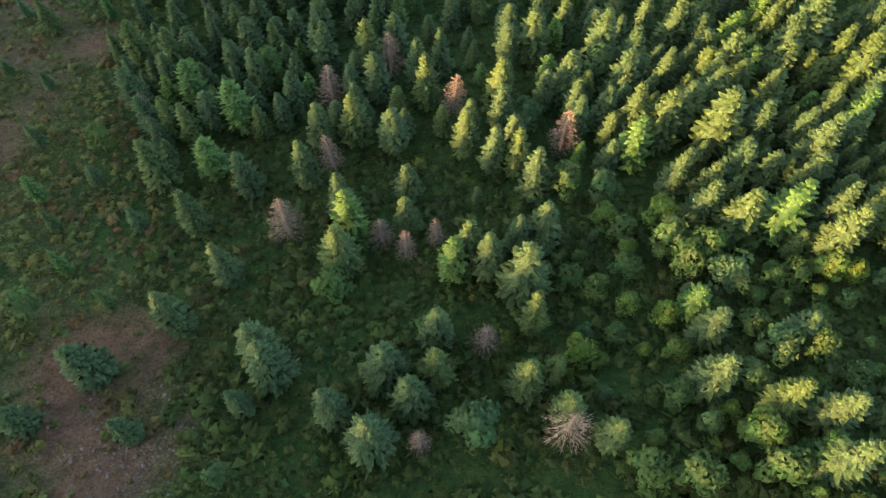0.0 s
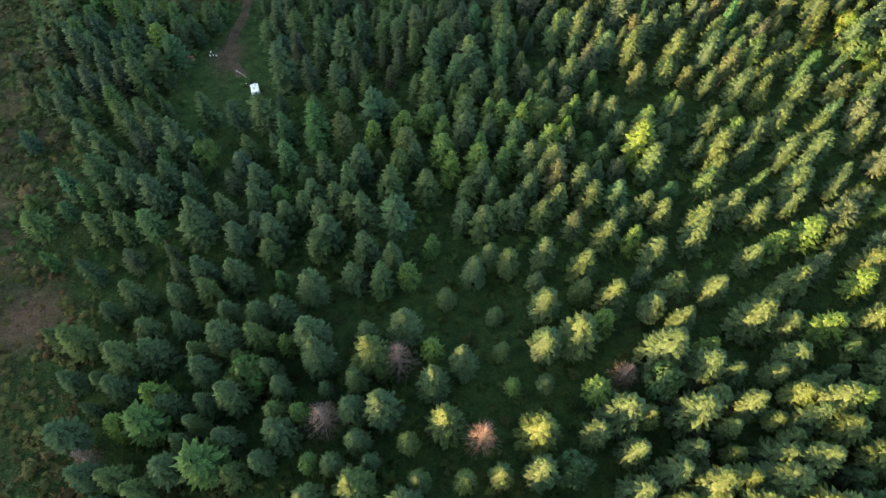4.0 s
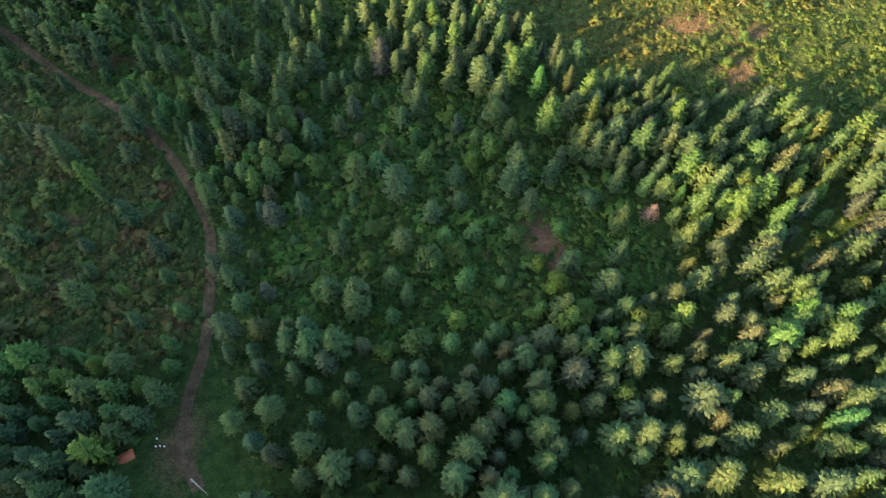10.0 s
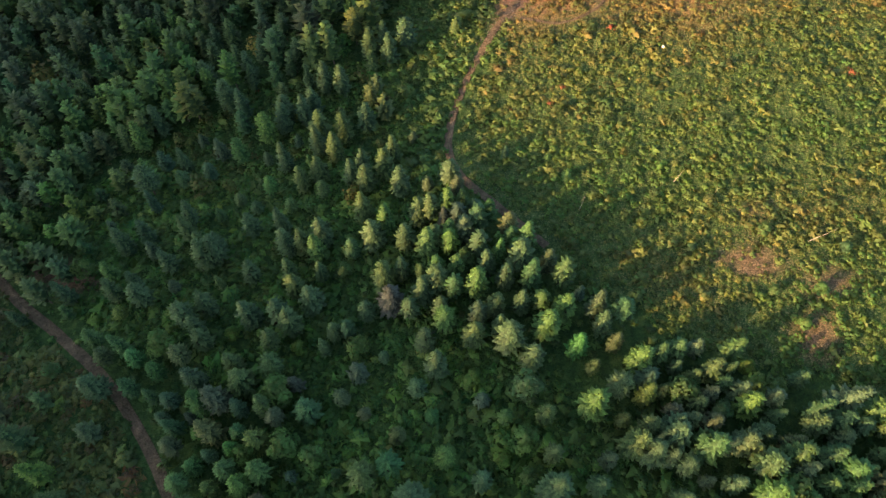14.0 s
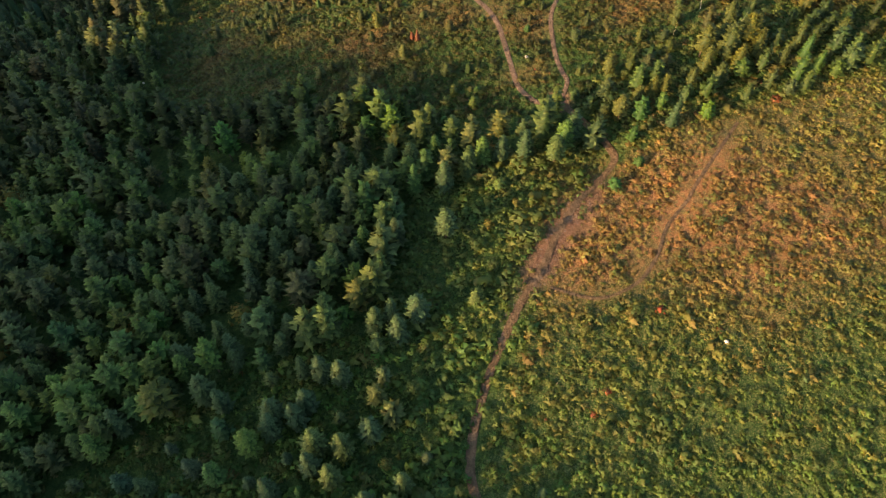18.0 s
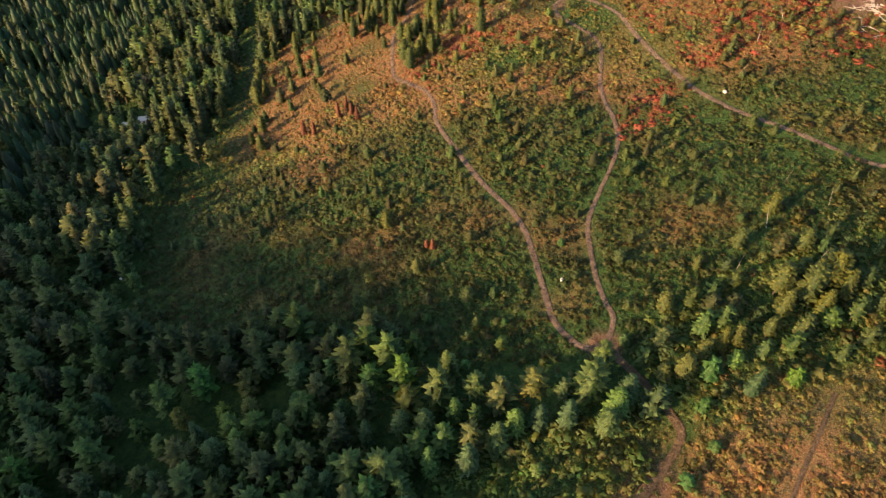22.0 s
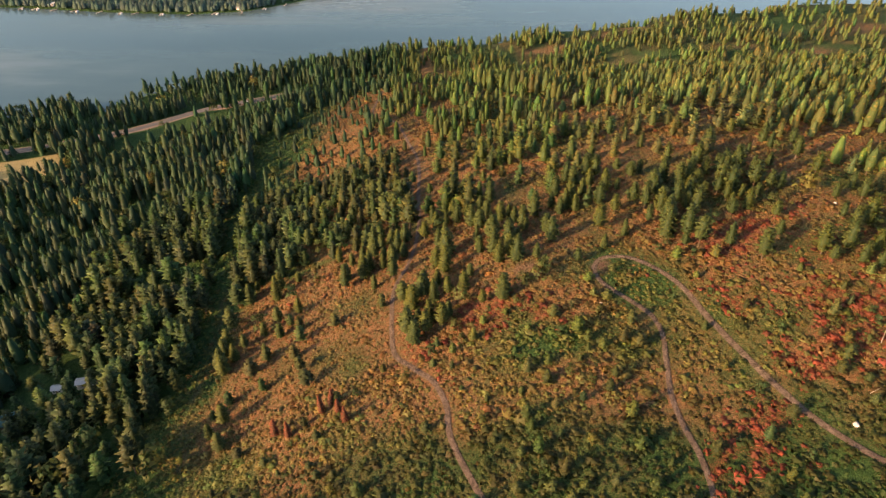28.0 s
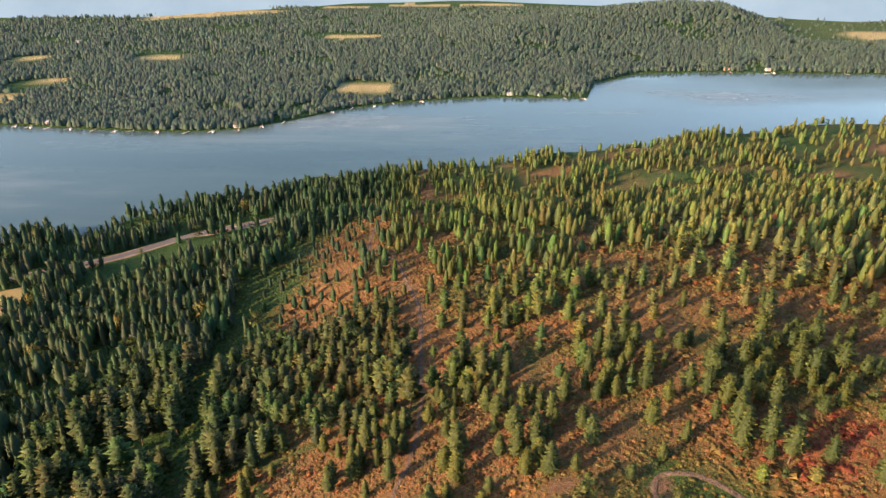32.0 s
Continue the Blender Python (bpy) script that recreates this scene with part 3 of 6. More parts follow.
def ribbon(name, line, width, mat, profile, label, lift=0.12, step=1.6, ragged=0.25, level=False, category="dirt track"):
    """A strip laid over the ground. profile: pairs of place across (-1 to 1) and height."""
    c = smooth_line(line, step)
    d = np.gradient(c, axis=0)
    d /= np.linalg.norm(d, axis=1)[:, None]
    side = np.c_[d[:, 1], -d[:, 0]]
    rows = []
    mid = ground_z(c[:, 0], c[:, 1])
    if level:
        k = np.ones(15) / 15
        mid = np.convolve(np.pad(mid, 7, mode='edge'), k, 'valid')
    for off, h in profile:
        w = width / 2 * (1 + ragged * (0.6 * ripple(c[:, 0], c[:, 1], 9, 3 + off) + 0.4 * ripple(c[:, 0], c[:, 1], 3.5, 5 + off)) * (abs(off) > 0.9))
        q = c + side * (off * w)[:, None]
        z = mid if level else ground_z(q[:, 0], q[:, 1])
        rows.append(np.c_[q, z + lift + h])
    v = np.concatenate(rows)
    n = len(c)
    f = [(r * n + k, r * n + k + 1, (r + 1) * n + k + 1, (r + 1) * n + k) for r in range(len(profile) - 1) for k in range(n - 1)]
    me = mesh_from(name, v, f, mat, smooth=True)
    soil = np.repeat([worn(o) for o, h in profile], n)
    a = me.color_attributes.new("cover", 'FLOAT_COLOR', 'POINT')
    a.data.foreach_set("color", np.c_[dryness(v[:, 0], v[:, 1]), np.zeros(len(v)), soil, np.zeros(len(v))].astype(np.float32).ravel())
    return tagged(new(name, me), label, category, kind="structure")


def worn(off):
    """How bare a track is across its width: grass at the edges and a little in the middle."""
    off = abs(off)
    return 0.1 if off > 0.95 else 0.62 if off < 0.1 else 0.8 if off > 0.8 else 1.0


RUTS = [(-1.0, -0.3), (-0.85, 0.04), (-0.6, -0.04), (-0.3, 0.05), (0, 0.09), (0.3, 0.05), (0.6, -0.04), (0.85, 0.04), (1.0, -0.3)]


def build_tracks():
    ribbon("forest_track", FOREST_TRACK, 2.8, M_TRACK_DARK, RUTS, "dark earthen forest track with grassy edges")
    ribbon("field_track", FIELD_TRACK, 2.4, M_TRACK_DARK, RUTS, "overgrown brown earth track along a shrub field", ragged=0.6)
    ribbon("field_branch_track", FIELD_BRANCH, 1.1, M_TRACK_DARK, RUTS, "faint narrow track through yellow shrubs", ragged=0.7)
    ribbon("west_track", WEST_TRACK, 2.0, M_TRACK, RUTS, "brown dirt track with two wheel ruts winding uphill", ragged=0.35)
    ribbon("east_track", EAST_TRACK, 1.7, M_TRACK, RUTS, "brown dirt track with wheel ruts between shrubs", lift=0.16, ragged=0.35)
    ribbon("loop_track", LOOP_TRACK, 1.8, M_TRACK, RUTS, "dirt track looping over a small hilltop", lift=0.14, ragged=0.35)
    ribbon("highway_verge", HIGHWAY, 13, M_VERGE, [(-1, -0.9), (-0.8, 0), (0, 0.05), (0.8, 0), (1, -0.9)], "pale gravel verge of a lakeside road", lift=0.5, step=6, ragged=0.15, level=True, category="verge")
    ribbon("highway", HIGHWAY, 7.4, M_ASPHALT, [(-1, -0.1), (-0.95, 0.06), (0, 0.12), (0.95, 0.06), (1, -0.1)], "grey asphalt road along the lake shore", lift=0.62, step=6, ragged=0, level=True, category="road")


def build_lake():
    xs, ys = np.linspace(-4200, 4200, 29), np.linspace(960, 2100, 13)
    v = [(x, y, 0) for y in ys for x in xs]
    f = [(j * 29 + i, j * 29 + i + 1, (j + 1) * 29 + i + 1, (j + 1) * 29 + i) for j in range(12) for i in range(28)]
    tagged(new("lake", mesh_from("lake", v, f, M_WATER)), "calm blue-grey lake between wooded shores", "lake", kind="structure")


# ---- plants: one-metre-high patterns, as corners, triangles and tints ----
class Soup:
    def __init__(self):
        self.v, self.f, self.c, self.n = [], [], [], 0

    def add(self, v, f, c):
        v = np.asarray(v, float).reshape(-1, 3)
        c = np.asarray(c, float)
        self.v.append(v)
        self.f.append(np.asarray(f, int).reshape(-1, 3) + self.n)
        self.c.append(np.broadcast_to(c, (len(v), 3)))
        self.n += len(v)

    def arrays(self):
        return np.concatenate(self.v), np.concatenate(self.f), np.concatenate(self.c)


def egg(q):
    """The outline of a rounded crown, from its foot to its tip."""
    return (1 - 0.97 * q) ** 0.5 * min(1.0, 0.7 + 1.4 * q) * 1.05


def round_conifer(r, sprays, girth, bottom):
    """A full, rounded crown: a lumpy heart, darkened like shaded depth, under ragged upturned sprays."""
    s = Soup()
    # the old tone darkens heart and spray bases as shade inside the crown
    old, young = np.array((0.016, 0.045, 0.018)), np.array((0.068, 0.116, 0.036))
    n, lump = 6, r.normal(0, 0.13, 40)
    a = np.arange(n) * 6.283 / n
    tiers = (0.0, 0.3, 0.6, 0.84)
    rings = np.concatenate([np.c_[np.cos(a + q) * girth * 0.68 * egg(q), np.sin(a + q) * girth * 0.68 * egg(q), np.full(n, bottom + q * (0.97 - bottom))] for q in tiers])
    rings[:, :2] *= 1 + lump[:len(rings), None]
    m = len(rings) - n
    f = [t for b in range(0, m, n) for k in range(n) for t in ((b + k, b + (k + 1) % n, b + n + (k + 1) % n), (b + k, b + n + (k + 1) % n, b + n + k))] + [(m + k, m + (k + 1) % n, m + n) for k in range(n)]
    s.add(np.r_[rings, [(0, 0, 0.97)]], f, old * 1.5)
    for k in range(sprays):
        q = (k + r.random()) / sprays
        q = 1 - (1 - q) ** 0.8
        t = r.random() * 6.283
        u, w = np.array((math.cos(t), math.sin(t), 0)), np.array((-math.sin(t), math.cos(t), 0))
        rad = girth * egg(q) * (0.5 + 0.42 * r.random())
        p = u * rad + np.array((0, 0, bottom + q * (0.95 - bottom)))
        size = girth * (0.34 + 0.3 * r.random()) * (1.1 - 0.5 * q)
        side = w + np.array((0, 0, 0.5 * r.standard_normal()))
        tip = p + (u * (0.8 - 0.4 * q) + w * 0.4 * r.standard_normal() + np.array((0, 0, 0.3 + 0.75 * q))) * size
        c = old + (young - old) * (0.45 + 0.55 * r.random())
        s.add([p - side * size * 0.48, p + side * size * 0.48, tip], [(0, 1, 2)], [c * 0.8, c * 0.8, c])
    return s.arrays()


def conifer(r, whorls, arms, tufts, girth=0.2, bottom=0.1, slim=0.8, dead=False, tuft=1.0):
    """Whorls of boughs round a stem, each a row of slender tufts; slim 0: an egg-shaped crown."""
    s = Soup()
    # old: dark core and bough bases, painted as inner shade; young: greener tips
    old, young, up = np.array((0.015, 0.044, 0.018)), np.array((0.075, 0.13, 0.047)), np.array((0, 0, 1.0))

    def outline(q):
        return (1 - q) ** slim if slim else egg(q)
    if not dead:
        n = 7
        a = np.arange(n) * 6.283 / n
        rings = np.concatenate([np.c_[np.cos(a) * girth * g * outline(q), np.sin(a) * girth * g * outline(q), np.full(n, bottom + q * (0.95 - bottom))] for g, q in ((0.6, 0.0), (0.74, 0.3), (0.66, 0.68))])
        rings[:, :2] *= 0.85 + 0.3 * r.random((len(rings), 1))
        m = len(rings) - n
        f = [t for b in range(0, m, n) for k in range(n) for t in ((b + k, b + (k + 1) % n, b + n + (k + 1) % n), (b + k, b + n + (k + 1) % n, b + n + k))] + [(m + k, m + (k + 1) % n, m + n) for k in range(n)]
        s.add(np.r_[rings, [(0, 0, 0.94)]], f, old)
    for k in range(whorls + 1):
        q = min((k + 0.6 * r.random()) / whorls, 0.985)
        z = bottom + (0.97 - bottom) * q
        reach = girth * outline(q) * (0.86 + 0.28 * r.random()) * (1 - 0.4 * math.exp(-q * 8)) + 0.016
        n = max(4, round(arms * (1 - 0.35 * q)))
        turn = r.random() * 6.28
        for i in range(n):
            a = turn + (i + 0.6 * r.random()) * 6.283 / n
            L = reach * (0.78 + 0.42 * r.random())
            u, w = np.array((math.cos(a), math.sin(a), 0)), np.array((-math.sin(a), math.cos(a), 0))
            slope, curl = 0.45 * q - 0.34 + 0.12 * r.standard_normal(), 0.06 + 0.16 * r.random()

            def along(t):
                return u * L * t + up * (z + L * (slope * t + curl * t * t))
            if dead:
                t, wide = 0.0055, L * 0.28
                p = [along(0.05), along(0.42), along(0.75), along(1.0)]
                for k2 in range(3):
                    s.add([p[k2] + up * t, p[k2] - up * t * 0.6, p[k2 + 1], p[k2] + w * t], [(0, 3, 2), (3, 1, 2), (1, 0, 2)], (0.3, 0.2, 0.16))
                for sgn in (-1, 1):
                    for b0 in (p[1], p[2]):
                        tip = b0 + u * L * 0.28 + w * sgn * wide * 0.9 - up * L * 0.1
                        s.add([b0 + up * t, b0 - up * t, tip], [(0, 1, 2)], (0.34, 0.24, 0.19))
                continue
            # tufts are paler towards their tips and towards the treetop
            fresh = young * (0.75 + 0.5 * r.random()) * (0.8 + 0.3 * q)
            for t in (np.arange(tufts) + 0.8 * r.random(tufts)) / tufts:
                t = 0.3 + 0.62 * t
                side = (r.random() - 0.5) * 1.7 * (1.15 - t)
                d = u * math.cos(side) + w * math.sin(side) + up * (0.12 + 0.4 * r.random())
                e = np.cross(d, up + 0.5 * r.standard_normal(3))
                e *= tuft * (0.02 + 0.085 * L) * (0.7 + 0.6 * r.random()) / np.linalg.norm(e)
                b0, tip = along(t) + w * L * 0.2 * math.sin(side), along(t) + w * L * 0.2 * math.sin(side) + d * tuft * (0.03 + 0.22 * L) * (0.8 + 0.5 * r.random())
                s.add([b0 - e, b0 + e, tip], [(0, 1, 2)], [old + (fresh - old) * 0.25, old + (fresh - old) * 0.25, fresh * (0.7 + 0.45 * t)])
    if not dead:
        s.add([(0.012, 0, 0.92), (-0.006, 0.01, 0.92), (-0.006, -0.01, 0.92), (0, 0, 1.02)], [(0, 1, 3), (1, 2, 3), (2, 0, 3)], young * 0.9)
    return s.arrays()


def bushy_normals(v, f, lift, soft=0.45):
    """Foliage shades partly like a soft volume: between each spray's own normal and the way outwards."""
    n = v * (1, 1, 0)
    n = n / (np.linalg.norm(n, axis=1)[:, None] + 0.03)
    n[:, 2] = lift + 0.25 * np.clip((v[:, 2] - 0.8) / 0.2, 0, 1)
    n /= np.linalg.norm(n, axis=1)[:, None]
    own = np.zeros_like(v)
    fn = np.cross(v[f[:, 1]] - v[f[:, 0]], v[f[:, 2]] - v[f[:, 0]])
    fn /= np.linalg.norm(fn, axis=1)[:, None] + 1e-9
    fn *= np.where(np.sum(fn * n[f[:, 0]], axis=1) < 0, -1, 1)[:, None]
    for k in range(3):
        np.add.at(own, f[:, k], fn)
    own /= np.linalg.norm(own, axis=1)[:, None] + 1e-9
    n = soft * n + (1.2 - soft) * own
    return n / np.linalg.norm(n, axis=1)[:, None]


def stem(height=1.0, radius=0.016, sides=6, lean=0.0, tint=(0.15, 0.11, 0.08)):
    a = np.arange(sides) * 6.283 / sides
    ring = np.c_[np.cos(a), np.sin(a)]
    v, f = [], []
    for k, (z, q) in enumerate(((-0.05, 1.35), (0.06, 1.0), (0.5 * height, 0.55), (height, 0.05))):
        v += [(x * radius * q + lean * z * z, y * radius * q, z) for x, y in ring]
        if k:
            for i in range(sides):
                b, t = (k - 1) * sides, k * sides
                f += [(b + i, b + (i + 1) % sides, t + (i + 1) % sides), (b + i, t + (i + 1) % sides, t + i)]
    return np.array(v), np.array(f), np.tile(np.array(tint, float), (len(v), 1))


def leafy(r, clumps, leaves, base, spread, leaf, low=0.25, tint=(0.06, 0.11, 0.03)):
    """Bent leaf sprays over several lumps: a broadleaf crown or a shrub."""
    s = Soup()
    tint = np.array(tint)
    cs = []
    for k in range(clumps):
        a, q = r.random() * 6.283, r.random() ** 0.6
        z = low + (0.9 - low) * r.random()
        rr = spread * q * (1 - 0.55 * max(0, z - 0.5) / 0.5)
        cs.append((rr * math.cos(a), rr * math.sin(a), z, base * (0.7 + 0.6 * r.random())))
    for cx, cy, cz, cr in cs:
        hue = tint * (0.8 + 0.4 * r.random()) * np.array((1 + 0.15 * r.standard_normal(), 1, 1))
        for k in range(leaves):
            d = r.standard_normal(3)
            d[2] = abs(d[2]) * 0.9 - 0.25
            d /= np.linalg.norm(d)
            p = np.array((cx, cy, cz)) + d * cr * (0.7 + 0.45 * r.random())
            p[2] = max(p[2], 0.03)
            nrm = d + 0.45 * r.standard_normal(3) + np.array((0, 0, 0.25))
            nrm /= np.linalg.norm(nrm)
            t = np.cross(nrm, r.standard_normal(3))
            t /= np.linalg.norm(t)
            b = np.cross(nrm, t)
            L = leaf * (0.7 + 0.7 * r.random())
            c = hue * (0.78 + 0.45 * r.random())
            s.add([p - t * L, p + b * L * 0.75 - nrm * L * 0.2, p + t * L * 0.7 - b * L * 0.5], [(0, 2, 1)], c)
    return s.arrays()


_r = np.random.default_rng(3)
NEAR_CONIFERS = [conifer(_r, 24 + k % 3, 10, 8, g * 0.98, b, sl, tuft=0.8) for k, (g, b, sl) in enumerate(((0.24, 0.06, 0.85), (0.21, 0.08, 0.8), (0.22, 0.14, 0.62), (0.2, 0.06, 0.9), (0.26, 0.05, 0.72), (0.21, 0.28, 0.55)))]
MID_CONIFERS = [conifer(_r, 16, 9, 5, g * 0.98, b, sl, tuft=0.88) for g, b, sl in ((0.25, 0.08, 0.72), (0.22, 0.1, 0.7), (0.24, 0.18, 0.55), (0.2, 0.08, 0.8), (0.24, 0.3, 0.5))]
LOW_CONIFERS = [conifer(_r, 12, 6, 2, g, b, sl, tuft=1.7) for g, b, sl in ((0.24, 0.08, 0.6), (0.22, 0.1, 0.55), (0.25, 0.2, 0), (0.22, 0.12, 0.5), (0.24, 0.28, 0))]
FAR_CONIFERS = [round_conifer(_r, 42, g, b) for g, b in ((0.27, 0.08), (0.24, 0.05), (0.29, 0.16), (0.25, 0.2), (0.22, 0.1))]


def tiny_conifer(r, girth):
    """A small ragged egg, for trees a kilometre away."""
    a = np.arange(4) * 1.571 + r.random() * 6
    rings = [np.c_[girth * q * np.cos(a + q) * (0.75 + 0.5 * r.random(4)), girth * q * np.sin(a + q) * (0.75 + 0.5 * r.random(4)), z + 0.12 * r.random(4)] for z, q in ((0.05, 1.0), (0.5, 0.75))]
    f = [t for k in range(4) for t in ((k, (k + 1) % 4, 4 + (k + 1) % 4), (k, 4 + (k + 1) % 4, 4 + k), (4 + k, 4 + (k + 1) % 4, 8))]
    return np.concatenate(rings + [[(0, 0, 1.0)]]), np.array(f), np.tile((0.043, 0.076, 0.029), (9, 1))


TINY_CONIFERS = [tiny_conifer(_r, g) for g in (0.24, 0.2, 0.28, 0.22)]
DEAD_CONIFERS = [conifer(_r, 22, 8, 1, g, 0.14, 0.75, True) for g in (0.24, 0.18, 0.28)]
BROADLEAVES = [leafy(_r, 20, 66, 0.155, 0.28, 0.046, 0.28, t) for t in ((0.05, 0.105, 0.03), (0.06, 0.12, 0.028), (0.045, 0.095, 0.035))]
FAR_BROADLEAVES = [leafy(_r, 9, 17, 0.19, 0.26, 0.075, 0.3, t) for t in ((0.045, 0.075, 0.022), (0.065, 0.085, 0.022))]
FRESH_CONIFERS = [(v, f, c * (1.4, 1.5, 0.9)) for v, f, c in (MID_CONIFERS[1], MID_CONIFERS[2])]
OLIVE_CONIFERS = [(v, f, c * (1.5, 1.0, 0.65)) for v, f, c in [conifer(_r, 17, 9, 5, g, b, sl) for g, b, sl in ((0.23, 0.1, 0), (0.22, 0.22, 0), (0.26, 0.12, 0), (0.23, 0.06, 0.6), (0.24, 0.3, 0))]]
NEAR_SHRUBS = [leafy(_r, 7, 13, 0.27, 0.5, 0.075, 0.12, (1, 1, 1)) for k in range(5)]
SHRUBS = [leafy(_r, 6, 7, 0.3, 0.5, 0.21, 0.15, (1, 1, 1)) for k in range(6)]
WOOD_SHRUBS = [leafy(_r, 7, 10, 0.28, 0.5, 0.13, 0.15, (1, 1, 1)) for k in range(5)]
FAR_SHRUBS = [leafy(_r, 3, 4, 0.36, 0.45, 0.46, 0.15, (1, 1, 1)) for k in range(5)]


def scatter(x0, x1, y0, y1, spacing_of, taken=(), share=2.2):
    """Places kept apart by the spacing that holds at each; spacing 0: nothing grows."""
    n = int((x1 - x0) * (y1 - y0) / share)
    x, y = rng.uniform(x0, x1, n), rng.uniform(y0, y1, n)
    sp = spacing_of(x, y)
    keep = sp > 0
    x, y, sp = x[keep], y[keep], sp[keep]
    p = rng.random(len(x)) < (2.6 * share / np.maximum(sp, 1.5) ** 2)
    x, y, sp = x[p], y[p], sp[p]
    cell = 4.0
    grid, out = {}, []
    for px, py in taken:
        grid.setdefault((int(px // cell), int(py // cell)), []).append((px, py))
    for px, py, s in zip(x.tolist(), y.tolist(), sp.tolist()):
        gx, gy, reach = int(px // cell), int(py // cell), int(min(s, 9) // cell) + 1
        lim = min(s, 9) ** 2 * 0.7
        ok = True
        for i in range(gx - reach, gx + reach + 1):
            for j in range(gy - reach, gy + reach + 1):
                for qx, qy in grid.get((i, j), ()):
                    if (qx - px) ** 2 + (qy - py) ** 2 < lim:
                        ok = False
                        break
                if not ok:
                    break
            if not ok:
                break
        if ok:
            grid.setdefault((gx, gy), []).append((px, py))
            out.append((px, py))
    return np.array(out).reshape(-1, 2)


def planted(name, patterns, xy, height, width, tint, mat, label, category, z=None):
    """Many plants in one mesh."""
    if not len(xy):
        return None
    z = ground_z(xy[:, 0], xy[:, 1]) if z is None else z
    which = rng.integers(0, len(patterns), len(xy))
    V, F, C, N, n = [], [], [], [], 0
    for k, (v, f, c) in enumerate(patterns):
        idx = np.nonzero(which == k)[0]
        if not len(idx):
            continue
        a = rng.uniform(0, 6.283, len(idx))
        ca, sa = np.cos(a)[:, None], np.sin(a)[:, None]
        w, h = (width[idx])[:, None], (height[idx])[:, None]
        lx, ly = rng.normal(0, 0.02, (2, len(idx), 1))
        vx = (v[:, 0] * ca - v[:, 1] * sa) * w + v[:, 2] * h * lx
        vy = (v[:, 0] * sa + v[:, 1] * ca) * w + v[:, 2] * h * ly
        vz = v[:, 2] * h
        V.append(np.stack([vx + xy[idx, 0:1], vy + xy[idx, 1:2], vz + z[idx][:, None]], -1).reshape(-1, 3))
        F.append((f[None] + (np.arange(len(idx)) * len(v))[:, None, None]).reshape(-1, 3) + n)
        C.append((c[None] * tint[idx][:, None, :]).reshape(-1, 3))
        if mat is not M_BARK and mat is not M_STONE:
            b = bushy_normals(v, f, *((1.3, 1.15) if patterns is TINY_CONIFERS else (0.55, 1.05) if patterns is FAR_CONIFERS else (0.4, 0.8))) if mat is M_NEEDLE else bushy_normals(v, f, 0.55, 0.8)
            N.append(np.stack([b[:, 0] * ca - b[:, 1] * sa, b[:, 0] * sa + b[:, 1] * ca, np.broadcast_to(b[:, 2], (len(idx), len(b)))], -1).reshape(-1, 3))
        n += len(idx) * len(v)
    me = mesh_from(name, np.concatenate(V), np.concatenate(F), mat, np.concatenate(C), normals=np.concatenate(N) if N else None)
    return tagged(new(name, me), label, category, kind="stuff")


def tree_thing(name, crown, mat, trunk_radius, label, category, group):
    """One tree: an empty at its foot with a trunk and a crown; a metre high, to be copied and scaled."""
    root = tagged(new(name), label, category, group)
    v, f, c = stem(0.9, trunk_radius)
    part("trunk", mesh_from("trunk", v, f, M_BARK if mat is not M_DEAD else M_DEAD), root)
    v, f, c = crown
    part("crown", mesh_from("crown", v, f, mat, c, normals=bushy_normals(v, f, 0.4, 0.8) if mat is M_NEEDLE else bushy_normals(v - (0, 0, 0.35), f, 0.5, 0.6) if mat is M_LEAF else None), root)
    return root


def at(x, y, h, w, turn, lean=(0, 0)):
    return Matrix.Translation((x, y, float(ground_z(x, y)) - 0.05)) @ Euler((lean[0], lean[1], turn)).to_matrix().to_4x4() @ Matrix.Diagonal((w, w, h, 1))

# ---- trees that stand out, stand by stand: x, y, height ----
CLEARING_EDGE_TREES = [
    (-24, 97, 15), (-15, 97, 15), (-9, 74, 12), (-3, 86, 14), (11, 85, 15), (4, 72, 14), (9, 69, 13), (13, 68, 13), (-17, 58, 13), (-15, 52, 15), (-24, 65, 13), (-34, 63, 12), (-23, 75, 13), (-41, 54, 12), (-41, 67, 11), (-38, 80, 14),
    (-33, 43, 13), (-38, 34, 13), (-47, 26, 11), (-25, 29, 12), (-23, 26, 13), (-16, 46, 13), (-6, 62, 9), (-6, 54, 11), (4, 46, 13), (2, 44, 13),
]
OPEN_WOOD_TREES = [
    (7, 44, 14), (12, 41, 15), (16, 50, 13), (12, 49, 11), (13, 34, 13), (-1, 32, 12), (-1, 26, 11), (-8, 26, 13), (-4, 22, 12), (-14, 20, 13), (-9, 16, 14), (11, 24, 12), (15, 26, 10), (16, 20, 10), (-26, 21, 9), (21, 17, 10),
    (-55, 78, 10), (-52, 74, 9), (-47, 76, 11), (48, 19, 12), (43, 21, 13), (35, 24, 13), (36, 36, 10), (37, 32, 11), (46, 13, 14), (48, 31, 11),
]
EAST_STAND_TREES = [
    (59, 46, 17), (53, 51, 17), (46, 51, 15), (39, 62, 14), (44, 60, 12), (57, 74, 12), (49, 73, 17), (40, 74, 16), (35, 77, 15), (43, 89, 13), (38, 95, 14), (32, 98, 16), (24, 88, 14), (30, 79, 12), (25, 82, 12), (19, 101, 15),
    (63, 66, 16), (59, 59, 14), (62, 53, 14), (71, 97, 18), (78, 86, 16), (54, 89, 17), (49, 80, 15), (45, 78, 14), (35, 88, 14), (67, 94, 16), (48, 104, 14), (71, 70, 13),
]
